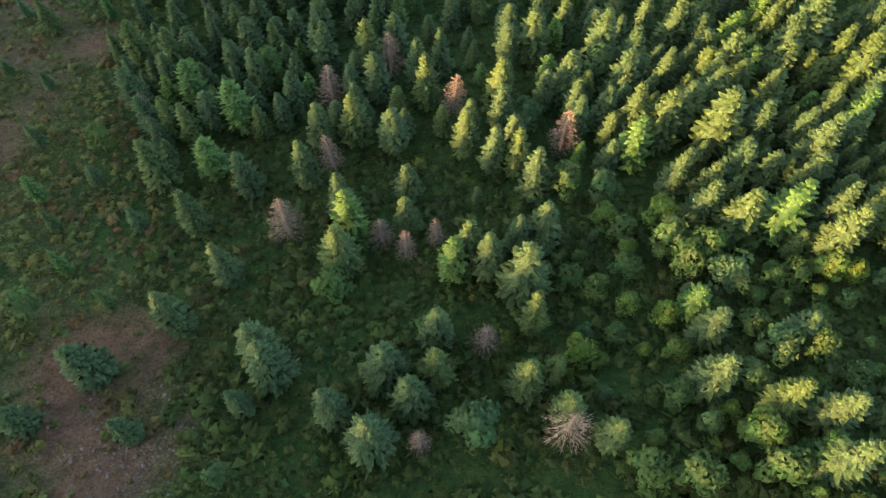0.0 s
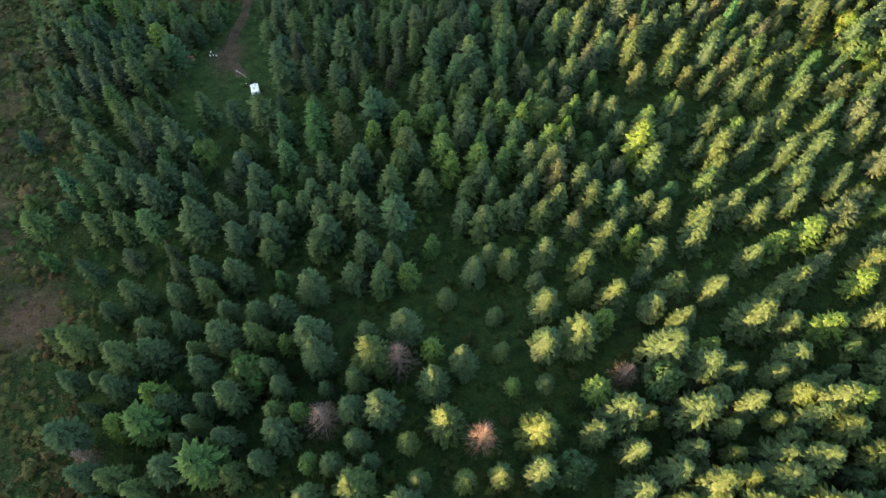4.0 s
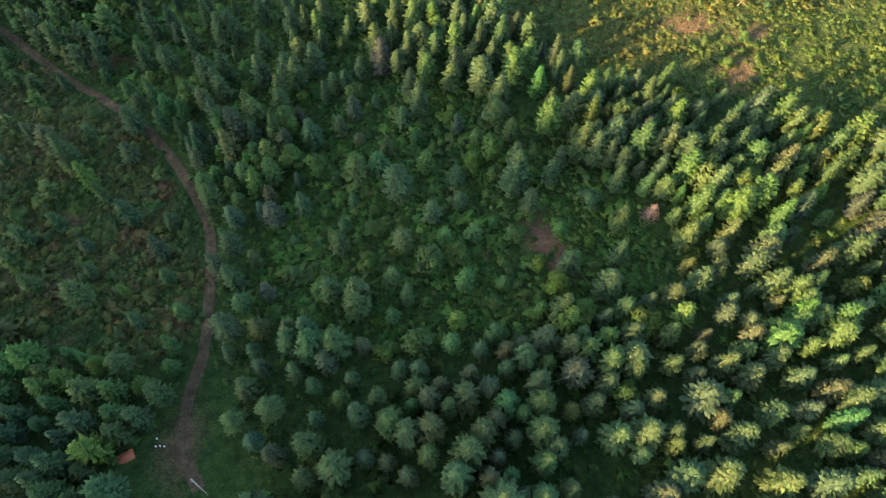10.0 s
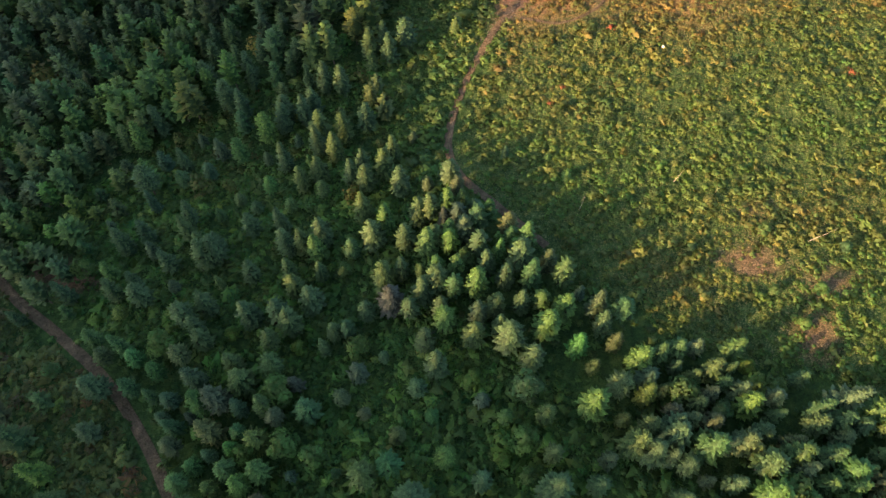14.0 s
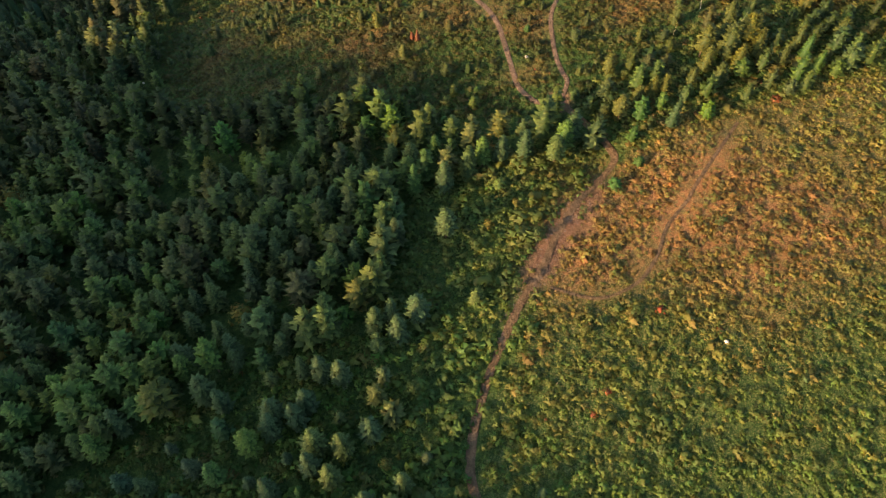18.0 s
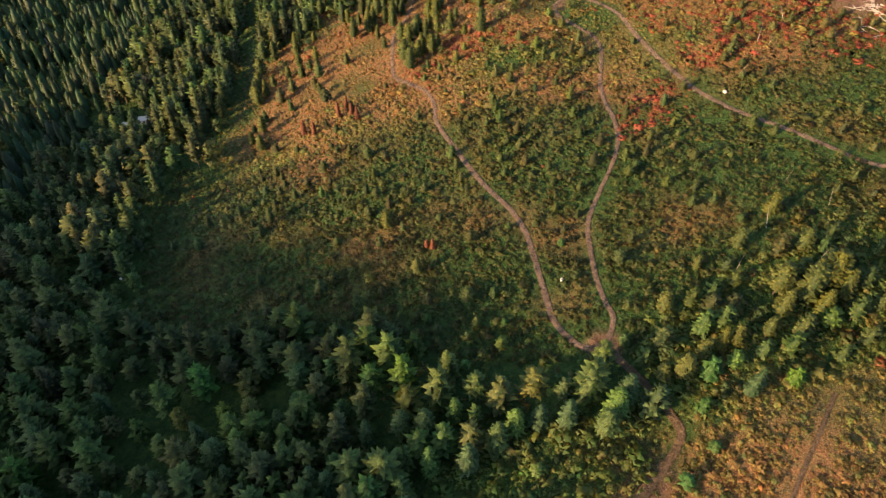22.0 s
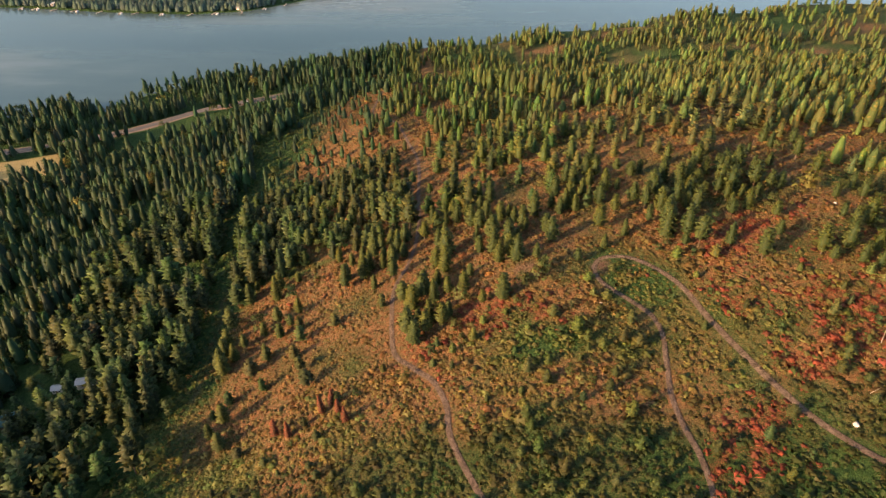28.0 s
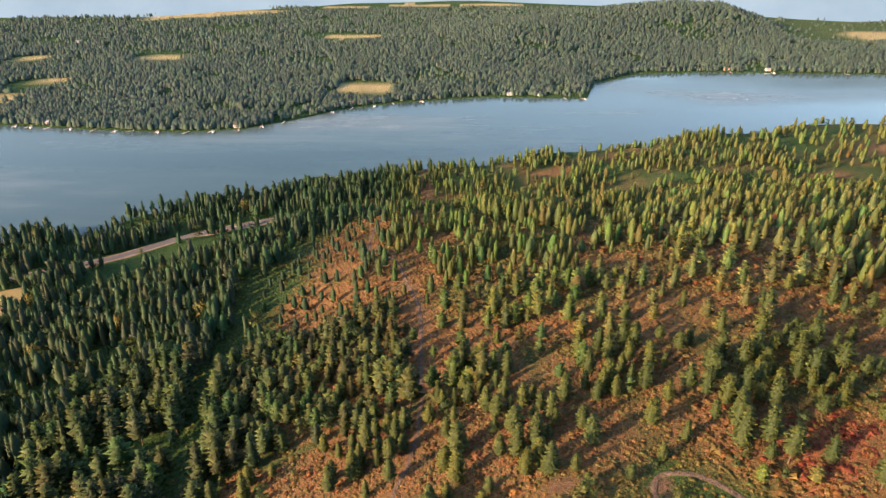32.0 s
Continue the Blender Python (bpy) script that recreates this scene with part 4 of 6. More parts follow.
CAMP_STAND_TREES = [
    (-43, 155, 14), (-41, 170, 16), (-28, 177, 16), (2, 171, 16), (-7, 162, 14), (-11, 179, 12), (12, 180, 11), (28, 182, 14), (33, 182, 9), (28, 196, 13), (16, 207, 14), (-26, 213, 12), (-28, 140, 12), (-36, 119, 9), (-6, 121, 9), (22, 146, 12),
    (40, 175, 14), (49, 173, 14), (-58, 145, 15), (-50, 126, 14), (36, 144, 15), (43, 122, 13),
]
THIN_WOOD_TREES = [
    (9, 241, 16), (-18, 240, 14), (18, 257, 14), (25, 249, 15), (-28, 245, 12), (-26, 210, 12), (26, 212, 12), (19, 218, 11), (44, 212, 12), (17, 205, 12), (24, 201, 9), (28, 194, 10), (39, 205, 11), (58, 211, 12), (12, 208, 8), (-5, 206, 9),
    (28, 182, 12), (33, 180, 9), (39, 174, 13), (44, 181, 13), (-4, 179, 14),
]
BRUSH_TREES = [
    (36, 201, 11), (66, 187, 11), (55, 229, 12), (-97, 217, 9), (-85, 213, 12), (-89, 242, 10), (-101, 254, 14), (-81, 236, 12), (-91, 327, 13), (-77, 312, 12), (-60, 341, 13), (-72, 303, 10), (-68, 304, 9), (-58, 294, 11), (-48, 322, 12), (-41, 304, 13),
    (-32, 343, 12), (-25, 290, 12), (-19, 281, 10), (-12, 281, 10), (-5, 274, 11), (-29, 282, 9), (-36, 277, 8), (-13, 267, 12), (9, 256, 9), (7, 268, 12), (-12, 248, 9),
]
RIDGE_TREES = [
    (29, 266, 12), (31, 228, 11), (44, 223, 11), (48, 256, 11), (32, 239, 11), (-94, 247, 12), (-87, 265, 12), (-113, 284, 8), (-94, 296, 9), (-87, 293, 9), (-71, 282, 12), (-68, 279, 11), (-58, 270, 11), (-55, 265, 12),
]
SLOPE_TREES = [
    (-84, 529, 8), (-65, 538, 6), (-27, 489, 8), (-38, 514, 7), (54, 475, 6), (83, 477, 9), (79, 492, 9), (84, 463, 14), (71, 463, 13), (78, 460, 14), (67, 481, 8), (42, 462, 9),
]
YOUNG_STAND_TREES = [
    (-64, 148, 12), (-73, 154, 11), (-74, 144, 12), (-80, 176, 11), (-73, 167, 12), (-77, 159, 11), (-94, 185, 11), (-86, 193, 10), (-77, 192, 12), (-72, 198, 10), (-72, 181, 12), (-66, 187, 10), (-60, 132, 12), (-59, 137, 11), (-65, 134, 12), (-69, 131, 10),
    (-69, 124, 10), (-64, 124, 11), (-67, 114, 10), (-50, 123, 12), (-41, 114, 11), (-47, 114, 12), (-50, 109, 10), (-45, 110, 10), (-27, 111, 12), (-34, 128, 10), (-36, 123, 12), (-31, 130, 11), (-27, 127, 12), (-25, 123, 12), (-41, 137, 10), (-40, 131, 12),
]
YOUNG_STAND_EAST_TREES = [
    (-39, 146, 10), (-45, 146, 10), (-49, 155, 11), (-25, 133, 10), (-22, 129, 12), (-19, 128, 12), (-18, 120, 12), (-27, 120, 12), (-21, 141, 12), (-20, 114, 10), (-13, 117, 12), (-10, 114, 10), (1, 134, 10), (3, 142, 12), (-2, 139, 12), (-7, 135, 12),
    (-10, 144, 11), (-13, 141, 12), (-14, 152, 10), (-12, 154, 10), (-8, 156, 10), (-4, 152, 10), (-4, 145, 11), (-19, 150, 10), (-15, 157, 11), (-10, 164, 11), (-6, 169, 11), (4, 164, 12), (8, 162, 12), (1, 156, 12), (6, 156, 11), (9, 155, 11),
]
YOUNG_STAND_NORTH_TREES = [
    (13, 153, 12), (8, 141, 11), (10, 144, 11), (14, 142, 12), (4, 137, 12), (13, 134, 11), (16, 138, 11), (18, 146, 12), (23, 136, 12), (27, 138, 10), (25, 132, 11), (18, 131, 12), (15, 128, 11), (10, 129, 11), (7, 128, 10), (4, 126, 12),
    (0, 128, 11), (8, 117, 10), (5, 118, 11), (2, 115, 11), (15, 119, 11), (21, 111, 10), (27, 123, 11), (32, 122, 10), (35, 119, 11), (38, 128, 10), (35, 130, 10), (26, 109, 12), (45, 126, 12), (51, 129, 12), (50, 138, 11), (48, 144, 10),
]
YOUNG_STAND_SOUTH_TREES = [
    (53, 145, 11), (58, 143, 10), (57, 149, 10), (61, 148, 11), (29, 157, 11), (24, 156, 12), (32, 155, 11), (19, 163, 10), (33, 149, 10), (37, 148, 12), (42, 148, 10), (37, 111, 12), (44, 111, 11), (52, 117, 10), (57, 120, 11), (56, 127, 11),
    (63, 130, 11), (67, 138, 11), (66, 143, 11), (66, 151, 12), (68, 167, 11), (74, 170, 10), (65, 160, 12), (73, 159, 11), (61, 162, 12), (53, 152, 11), (55, 164, 11), (46, 155, 11), (73, 148, 11), (57, 111, 12), (52, 108, 10), (63, 122, 12),
]
FIELD_WOOD_TREES = [
    (-79, 429, 13), (-127, 421, 12), (-78, 412, 11), (-69, 392, 13), (-62, 403, 12), (-92, 383, 13), (-82, 365, 13), (-83, 384, 12), (-81, 390, 11), (-69, 367, 13), (-56, 349, 11), (-67, 334, 11), (-98, 342, 13), (-91, 324, 13), (-44, 325, 11), (-35, 323, 11),
    (-31, 320, 12), (-22, 318, 12), (-52, 308, 12), (-50, 302, 12), (-46, 302, 12), (-42, 299, 12), (-76, 307, 13), (-70, 299, 13), (-67, 300, 13), (-79, 298, 11), (-31, 311, 12), (-28, 302, 13), (-25, 306, 12), (-20, 301, 11), (-17, 308, 12), (-14, 308, 12),
]
FIELD_WOOD_EAST_TREES = [
    (-10, 309, 13), (-3, 297, 12), (-21, 292, 11), (-16, 285, 13), (-13, 288, 13), (-11, 278, 11), (-4, 286, 13), (-1, 292, 11), (3, 288, 12), (-67, 285, 11), (-66, 276, 11), (-83, 288, 11), (-91, 290, 11), (-103, 290, 11), (-92, 304, 12), (-87, 307, 11),
    (-49, 282, 12), (-46, 279, 13), (-56, 282, 12), (3, 272, 13), (23, 275, 11), (15, 279, 12), (11, 275, 13), (-46, 289, 12), (-42, 285, 12), (-50, 275, 11), (6, 281, 11), (0, 281, 11),
]
DARK_WOOD_TREES = [
    (-125, 417, 13), (-117, 417, 11), (-95, 404, 11), (-94, 385, 11), (-82, 376, 12), (-78, 385, 13), (-74, 373, 12), (-68, 364, 11), (-81, 362, 12), (-66, 374, 12), (-62, 398, 13), (-79, 408, 13), (-75, 407, 13), (-92, 441, 11), (-85, 435, 13), (-52, 420, 11),
    (-47, 418, 12), (-48, 412, 11), (-50, 390, 11), (-45, 395, 12), (-43, 393, 11), (-39, 396, 12), (-55, 373, 11), (-50, 360, 11), (-45, 359, 13), (-40, 358, 12), (-32, 372, 13), (-28, 374, 13), (-21, 374, 13), (-26, 369, 12), (-48, 351, 11), (-56, 345, 12),
]
DARK_WOOD_EAST_TREES = [
    (-50, 347, 13), (-45, 340, 13), (-38, 339, 12), (-54, 330, 12), (-83, 332, 11), (-24, 330, 11), (-32, 326, 11), (-26, 324, 12), (-40, 332, 12), (-45, 335, 12), (-13, 421, 13), (-22, 421, 13), (-13, 402, 13), (-30, 432, 13), (-24, 432, 13), (-16, 435, 11),
    (-6, 426, 13), (-1, 430, 13), (5, 431, 11), (12, 431, 12), (21, 428, 12), (27, 436, 13), (24, 433, 13), (57, 449, 8), (53, 448, 9), (48, 446, 8), (42, 441, 10), (37, 441, 8), (81, 456, 9), (87, 460, 10), (99, 460, 9), (100, 455, 10),
]
DARK_WOOD_NORTH_TREES = [
    (112, 461, 9), (71, 457, 10), (73, 449, 9), (56, 434, 12), (-146, 451, 12), (-138, 403, 12), (-146, 414, 12), (-124, 401, 12), (-105, 398, 13), (-104, 418, 12), (-93, 422, 12), (-74, 422, 13), (-72, 442, 11), (-63, 437, 12), (-39, 431, 12), (-58, 409, 13),
    (-70, 412, 12), (-37, 400, 12), (-111, 378, 11), (-122, 381, 13), (-100, 372, 12), (-106, 358, 12), (-102, 343, 11), (-94, 348, 13), (-120, 363, 12), (-112, 340, 12), (-74, 355, 13), (-69, 352, 12), (-84, 357, 11), (65, 450, 8), (93, 454, 8), (101, 448, 9),
]
DEAD_TREES = [
    (-22, 87, 12), (-20, 69, 11), (-26, 53, 12), (-6, 48, 9), (-11, 97, 12), (22, 73, 13), (2, 84, 11), (-1, 51, 8), (-10, 51, 9), (-3, 16, 8), (6, 31, 9), (-56, 80, 9), (26, 95, 9), (19, 218, 9), (38, 230, 8),
]
SNAGS = [
    (46, 313, 10), (71, 293, 10), (23, 308, 8), (53, 307, 7),
]
BROADLEAF_TREES = [
    (-17, 40, 7), (4, 18, 9), (28, 44, 6), (27, 37, 6), (32, 35, 6), (35, 48, 9), (37, 44, 9), (53, 42, 6), (58, 43, 7), (23, 40, 6), (35, 54, 9), (21, 62, 8), (27, 60, 8), (42, 41, 9), (40, 46, 9), (39, 17, 8),
    (51, 30, 8), (30, 12, 8), (25, 13, 6), (40, 13, 8), (46, 14, 8), (45, 29, 9), (19, 42, 6),
]

NAMED = YOUNG_STAND_TREES + YOUNG_STAND_EAST_TREES + YOUNG_STAND_NORTH_TREES + YOUNG_STAND_SOUTH_TREES + FIELD_WOOD_TREES + FIELD_WOOD_EAST_TREES + DARK_WOOD_TREES + DARK_WOOD_EAST_TREES + DARK_WOOD_NORTH_TREES + CLEARING_EDGE_TREES + OPEN_WOOD_TREES + EAST_STAND_TREES + CAMP_STAND_TREES + THIN_WOOD_TREES + BRUSH_TREES + RIDGE_TREES + SLOPE_TREES
TAKEN = [(x, y) for x, y, h in NAMED + DEAD_TREES + BROADLEAF_TREES]


def tree_spacing(x, y):
    z = zone_of(x, y)
    sp = np.array([HABITS[k][0] for k in KINDS])[z]
    sp = sp * np.where(z == 0, np.clip(1.05 + 0.45 * ripple(x, y, 55, 12) + 0.25 * ripple(x, y, 21, 13), 0.82, np.where(y < 340, 1.2, 1.7)), 1) * np.where((z == 0) & (y > 350), np.interp(y, (350, 420, 520), (1.1, 1.25, 1.3)), np.where((z == 0) & (y < 200), 1.1, np.where((z == 0) & (y < 340) & (x > 15), 0.92, 1)))
    open_ones = np.isin(z, [KINDS.index(k) for k in ("mid_slope", "far_slope", "east_hill", "low_slope", "russet_strip")])
    sp = sp * np.where(open_ones, np.clip(1.05 + 1.7 * ripple(x, y, 44, 15) + 0.7 * ripple(x, y, 17, 16), 0.6, np.where(y > 850, 2.2, 3.0)), 1)
    sp = sp * (1 + 2.5 * np.clip((baldness(x, y) - 0.3) * 3, 0, 1))
    clear = (bare(x, y) < 3.2) | ((line_distance(x, y, GAP) < 7.5) & (y > 545)) | (soil_share(x, y) > 0.75) | (ground_z(x, y) < 0.8)
    clear |= (np.hypot(x - 20, y - 176) < 6) & (np.abs(y - 176) < 5)
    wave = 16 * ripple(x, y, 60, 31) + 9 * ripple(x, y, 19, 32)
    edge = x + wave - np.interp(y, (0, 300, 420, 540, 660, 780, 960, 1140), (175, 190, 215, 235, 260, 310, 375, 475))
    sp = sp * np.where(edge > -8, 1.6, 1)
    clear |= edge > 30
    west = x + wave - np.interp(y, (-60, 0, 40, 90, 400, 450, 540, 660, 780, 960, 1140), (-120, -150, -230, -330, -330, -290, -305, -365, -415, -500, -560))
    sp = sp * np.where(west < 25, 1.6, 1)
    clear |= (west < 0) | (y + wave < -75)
    sp[clear] = 0
    return sp


def shrub_spacing(x, y):
    z = zone_of(x, y)
    sp = np.array([HABITS[k][4] for k in KINDS])[z]
    sp[(z == 0) & (y > 340) & ~((x > -60) & (y < 480))] = 0
    sp[(line_distance(x, y, GAP) < 10) & (z == 0) & (y > 540)] = 2.6
    soil = soil_share(x, y)
    sp = np.where(soil > 0.45, sp * 1.6, sp)
    sp[(soil > 0.8) & (rng.random(len(x)) < 0.45)] = 0
    sp[(bare(x, y) < 1.5) | (ground_z(x, y) < 0.6)] = 0
    sp[(x > np.interp(y, (0, 300, 420, 540, 660, 780), (100, 150, 165, 170, 190, 240)) + 14 * ripple(x, y, 40, 33)) | (x < np.interp(y, (0, 300, 420), (-90, -165, -200)) + 14 * ripple(x, y, 40, 34))] = 0
    return sp


def conifer_tints(xy):
    """A multiplier on the needles' own green: bluish, fresh, olive; it also paints shade in the west and on the low
    slope, sunlight in the east.
    """
    n = len(xy)
    t = np.stack([rng.normal(1.0, 0.16, n), rng.normal(1.0, 0.1, n), rng.normal(1.0, 0.16, n)], -1)
    fresh = ((ripple(xy[:, 0], xy[:, 1], 38, 14) > 0.2) & (xy[:, 1] < 470))[:, None]
    t = np.where(fresh, t * (1.25, 1.3, 0.95), t)
    # east: needles lifted towards a sunlit olive
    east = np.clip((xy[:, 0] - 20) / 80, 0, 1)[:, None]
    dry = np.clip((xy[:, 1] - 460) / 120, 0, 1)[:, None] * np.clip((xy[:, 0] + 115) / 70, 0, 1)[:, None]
    # west: the lower wood darkened in its tint, as shade
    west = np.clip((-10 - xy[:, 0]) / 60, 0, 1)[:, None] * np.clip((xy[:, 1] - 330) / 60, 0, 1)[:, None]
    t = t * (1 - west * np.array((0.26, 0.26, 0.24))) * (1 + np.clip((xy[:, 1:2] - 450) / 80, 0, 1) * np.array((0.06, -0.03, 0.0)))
    t = t * np.where(xy[:, 1:2] > 470, rng.lognormal(0.0, 0.15, (n, 1)), 1)
    warm = np.clip((xy[:, 1] - 370) / 60, 0, 1)[:, None]
    t = t * (1 + warm * np.array((0.02, 0.0, -0.15)))
    # conifers of the low slope dimmed in colour, like its shrubs
    shaded_slope = ((xy[:, 1] > 455) & (xy[:, 1] < 600) & (xy[:, 0] > -130))[:, None]
    t = t * np.where(shaded_slope, 0.66, 1)
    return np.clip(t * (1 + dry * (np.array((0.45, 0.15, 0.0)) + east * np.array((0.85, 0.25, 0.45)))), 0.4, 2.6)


def shrub_colours(x, y):
    """Green in the woods, yellow-green on the field, olive to russet on the slope, crimson in patches; darkened for
    shade in the first wood and on the low slope.
    """
    n = len(x)

    def col(*c):
        return np.array(c)[None]
    z = zone_of(x, y)
    # the thicket keeps darker greens, painted for the shade beside the forest
    sunny = ((z == KINDS.index("field")) * 0.75 + (z == KINDS.index("thicket")) * 0.2 + 0.25 * (y > 440))[:, None]
    lush = ((y > 118) & (y < 420))[:, None]
    base = np.where(lush, col(0.036, 0.088, 0.023), col(0.048, 0.088, 0.024)) * (1 - sunny) + (col(0.05, 0.104, 0.026) + col(0.045, 0.014, 0.006) * np.clip((y - 320) / 70, 0, 1)[:, None]) * sunny
    d = np.clip(dryness(x, y) + np.where(y < 330, 0.07, 0.16) * rng.standard_normal(n), 0, 1) * np.where(z == KINDS.index("thicket"), 0.4, 1)
    d = d[:, None]
    dry = np.where((rng.random(n) < 0.35)[:, None], col(0.14, 0.077, 0.038), col(0.138, 0.1, 0.04))
    far = np.clip((y - 575) / 50, 0, 1)[:, None] * (x > -128)[:, None]
    dry = dry * (1 - far) + np.where((rng.random(n) < 0.5)[:, None], col(0.142, 0.092, 0.042), col(0.156, 0.074, 0.036)) * far
    d = d * (1 - far) + far * np.clip(d + 0.2, 0, 1.15)
    c = base * (1 - d * 0.8) + dry * d * 0.8
    rusty = np.isin(z, [KINDS.index("brush"), KINDS.index("west_clearing")])[:, None] * np.clip(0.45 + 0.5 * ripple(x, y, 18, 71) + 0.3 * ripple(x, y, 7, 72), 0, 0.8)[:, None]
    c = c * (1 - rusty) + np.where((rng.random(n) < 0.3)[:, None], col(0.11, 0.062, 0.036), col(0.085, 0.09, 0.034)) * rusty
    glade = np.isin(z, [KINDS.index("thin_wood"), KINDS.index("mixed_wood")])[:, None] * np.clip(0.5 + 0.6 * ripple(x, y, 20, 73), 0, 1)[:, None]
    c = c * (1 + glade * col(0.45, 0.35, 0.15))
    # shade painted into the shrubs: low slope halved, first wood dimmed
    shaded_slope = (z == KINDS.index("low_slope")) & (y < 570)
    shaded_wood = (y < 118) & (z != KINDS.index("west_clearing"))
    c = c * np.where(shaded_slope, 0.5, np.where(shaded_wood, 0.72, 1))[:, None]
    patch = ((ripple(x, y, 26, 61) + 0.8 * ripple(x, y, 11, 62) + 0.5 * ripple(x, y, 5, 63)) * np.clip((y - 250) / 60, 0, 1))[:, None]
    c = c * (1 + patch * col(0.17, 0.1, 0.07))
    c = np.where((rng.random(n) < 0.15)[:, None], c * 0.6 + col(0.035, 0.065, 0.02) * 0.4, c)
    c = np.where((rng.random(n) < 0.05)[:, None], c * (1.2, 1.12, 1.0), c)
    red = (rng.random(n) < np.clip((redness(x, y) - 0.14) * 0.7, 0, 0.45))[:, None]
    c = np.where(red, col(0.14, 0.042, 0.028), c)
    c = np.where((rng.random(n) < 0.0015 * (y > 330))[:, None], col(0.15, 0.055, 0.03), c)
    return c * rng.lognormal(0, 0.11, (n, 1)) * rng.normal(1, 0.05, (n, 3))


def plant_all(things, poses):
    """Copies of each thing at its poses, the thing itself at the first."""
    for ob, ms in zip(things, poses):
        if not ms:
            for o in (*ob.children_recursive, ob):
                bpy.data.objects.remove(o)
            continue
        for m in ms[1:]:
            copy_thing(ob, m)
        ob.matrix_basis = ms[0]


def build_trees():
    group = "conifers of the hillside"
    labels = ["tall dark green spruce with drooping boughs", "slender dark green fir on the forested hillside", "blue-green pine with a rounded open crown", "narrow pointed spruce standing in dense forest",
              "broad bushy fir with lighter green tips", "long-stemmed pine with its crown high up"]
    kinds = ["spruce_tree", "fir_tree", "pine_tree", "spruce_tree", "fir_tree", "pine_tree"]
    base = [tree_thing(k, c, M_NEEDLE, 0.017, l, "conifer tree", group) for k, c, l in zip(kinds, NEAR_CONIFERS, labels)]
    base += [tree_thing(k, c, M_NEEDLE, 0.017, l, "conifer tree", group) for k, c, l in zip(kinds, MID_CONIFERS[:4] + MID_CONIFERS[:1] + MID_CONIFERS[4:], labels)]
    olive = ["olive-green fir on a russet autumn slope", "sunlit olive pine with a rounded crown", "broad olive-green fir on the open slope", "young olive spruce among red and orange shrubs", "old olive-green pine on the open slope"]
    base += [tree_thing(k, c, M_NEEDLE, 0.017, l, "conifer tree", "conifers of the autumn slope") for k, c, l in zip(("fir_tree", "pine_tree", "fir_tree", "spruce_tree", "pine_tree"), OLIVE_CONIFERS, olive)]
    base += [tree_thing(k, c, M_NEEDLE, 0.017, l, "conifer tree", group) for k, c, l in zip(("fir_tree", "spruce_tree"), FRESH_CONIFERS, ("fresh light green young fir in a dense stand", "bushy fresh green spruce with bright tips"))]
    poses = [[] for b in base]

    def put(k, m):
        poses[k].append(m)
    for x, y, h in NAMED:
        k = int(rng.choice([0, 3, 1, 4, 1, 2, 4])) if y < 190 else int(rng.choice([0, 2, 4, 1, 5, 3]))
        if rng.random() < 0.12 + 0.8 * bell(x, y, -3, 150, 16, 12):
            k = int(rng.integers(17, 19))
        elif y > 440:
            k = int(rng.integers(12, 17))
        elif y > 118:
            k += 6
        h = h * rng.uniform(0.97, 1.06)
        put(k, at(x, y, h, h * rng.uniform(0.85, 1.15), rng.uniform(0, 6.28), rng.normal(0, 0.02, 2)))

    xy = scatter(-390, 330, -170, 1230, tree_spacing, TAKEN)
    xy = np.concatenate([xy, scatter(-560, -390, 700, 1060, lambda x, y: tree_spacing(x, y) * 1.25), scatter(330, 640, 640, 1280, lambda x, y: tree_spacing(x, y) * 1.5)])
    x, y = xy[:, 0], xy[:, 1]
    z = zone_of(x, y)
    low, high, share = (np.array([HABITS[k][i] for k in KINDS])[z] for i in (1, 2, 3))
    h = low + (high - low) * rng.beta(1.1, 1.3, len(x))
    h = h * np.where(y > 1020, 0.85, np.where(y > 970, 0.92, 1)) * np.where((z == 0) & (y > 470), rng.lognormal(0.05, 0.2, len(x)), 1)
    h = np.minimum(h * np.where((z == 0) & (y > 330), np.interp(y, (330, 420, 520), (1.2, 1.3, 1.35)), 1), 20)
    leafy_ones = rng.random(len(x)) < share
    # the nearest conifers are things of their own
    own = ~leafy_ones & (((y > 5) & (y < 112) & (np.abs(x) < 70 + 0.2 * y)) | ((z == KINDS.index("mid_slope")) & (np.abs(x) < 130)))
    for i in np.nonzero(own)[0]:
        k = int(rng.integers(0, 6))
        k = int(rng.integers(12, 17)) if y[i] > 560 else k + 6 * (y[i] > 118)
        if y[i] < 200 and rng.random() < 0.12:
            k = int(rng.integers(17, 19))
        put(k, at(x[i], y[i], h[i], h[i] * rng.uniform(0.85, 1.15), rng.uniform(0, 6.28), rng.normal(0, 0.02, 2)))
    plant_all(base, poses)
    rest = ~leafy_ones & ~own
    near = rest & (y > -10) & (y < 345) & (x > -95) & (x < 100)
    far = rest & ~near
    beside = far & (x > -215) & (x < 135) & (y > -20) & (y < 790)
    areas = [("conifer_wood", near, MID_CONIFERS, "dense dark green conifer wood on the upper slope"),
             ("lower_wood", beside, LOW_CONIFERS, "dark conifer wood beside the open autumn slope"),
             ("western_forest", far & ~beside & (x < -60), FAR_CONIFERS, "dense spruce and fir forest on the lower slope above the lake"),
             ("eastern_forest", far & ~beside & (x >= -60), FAR_CONIFERS, "conifers scattered thickly over a ridge above the lake")]
    for name, sel, pats, label in areas:
        p = xy[sel]
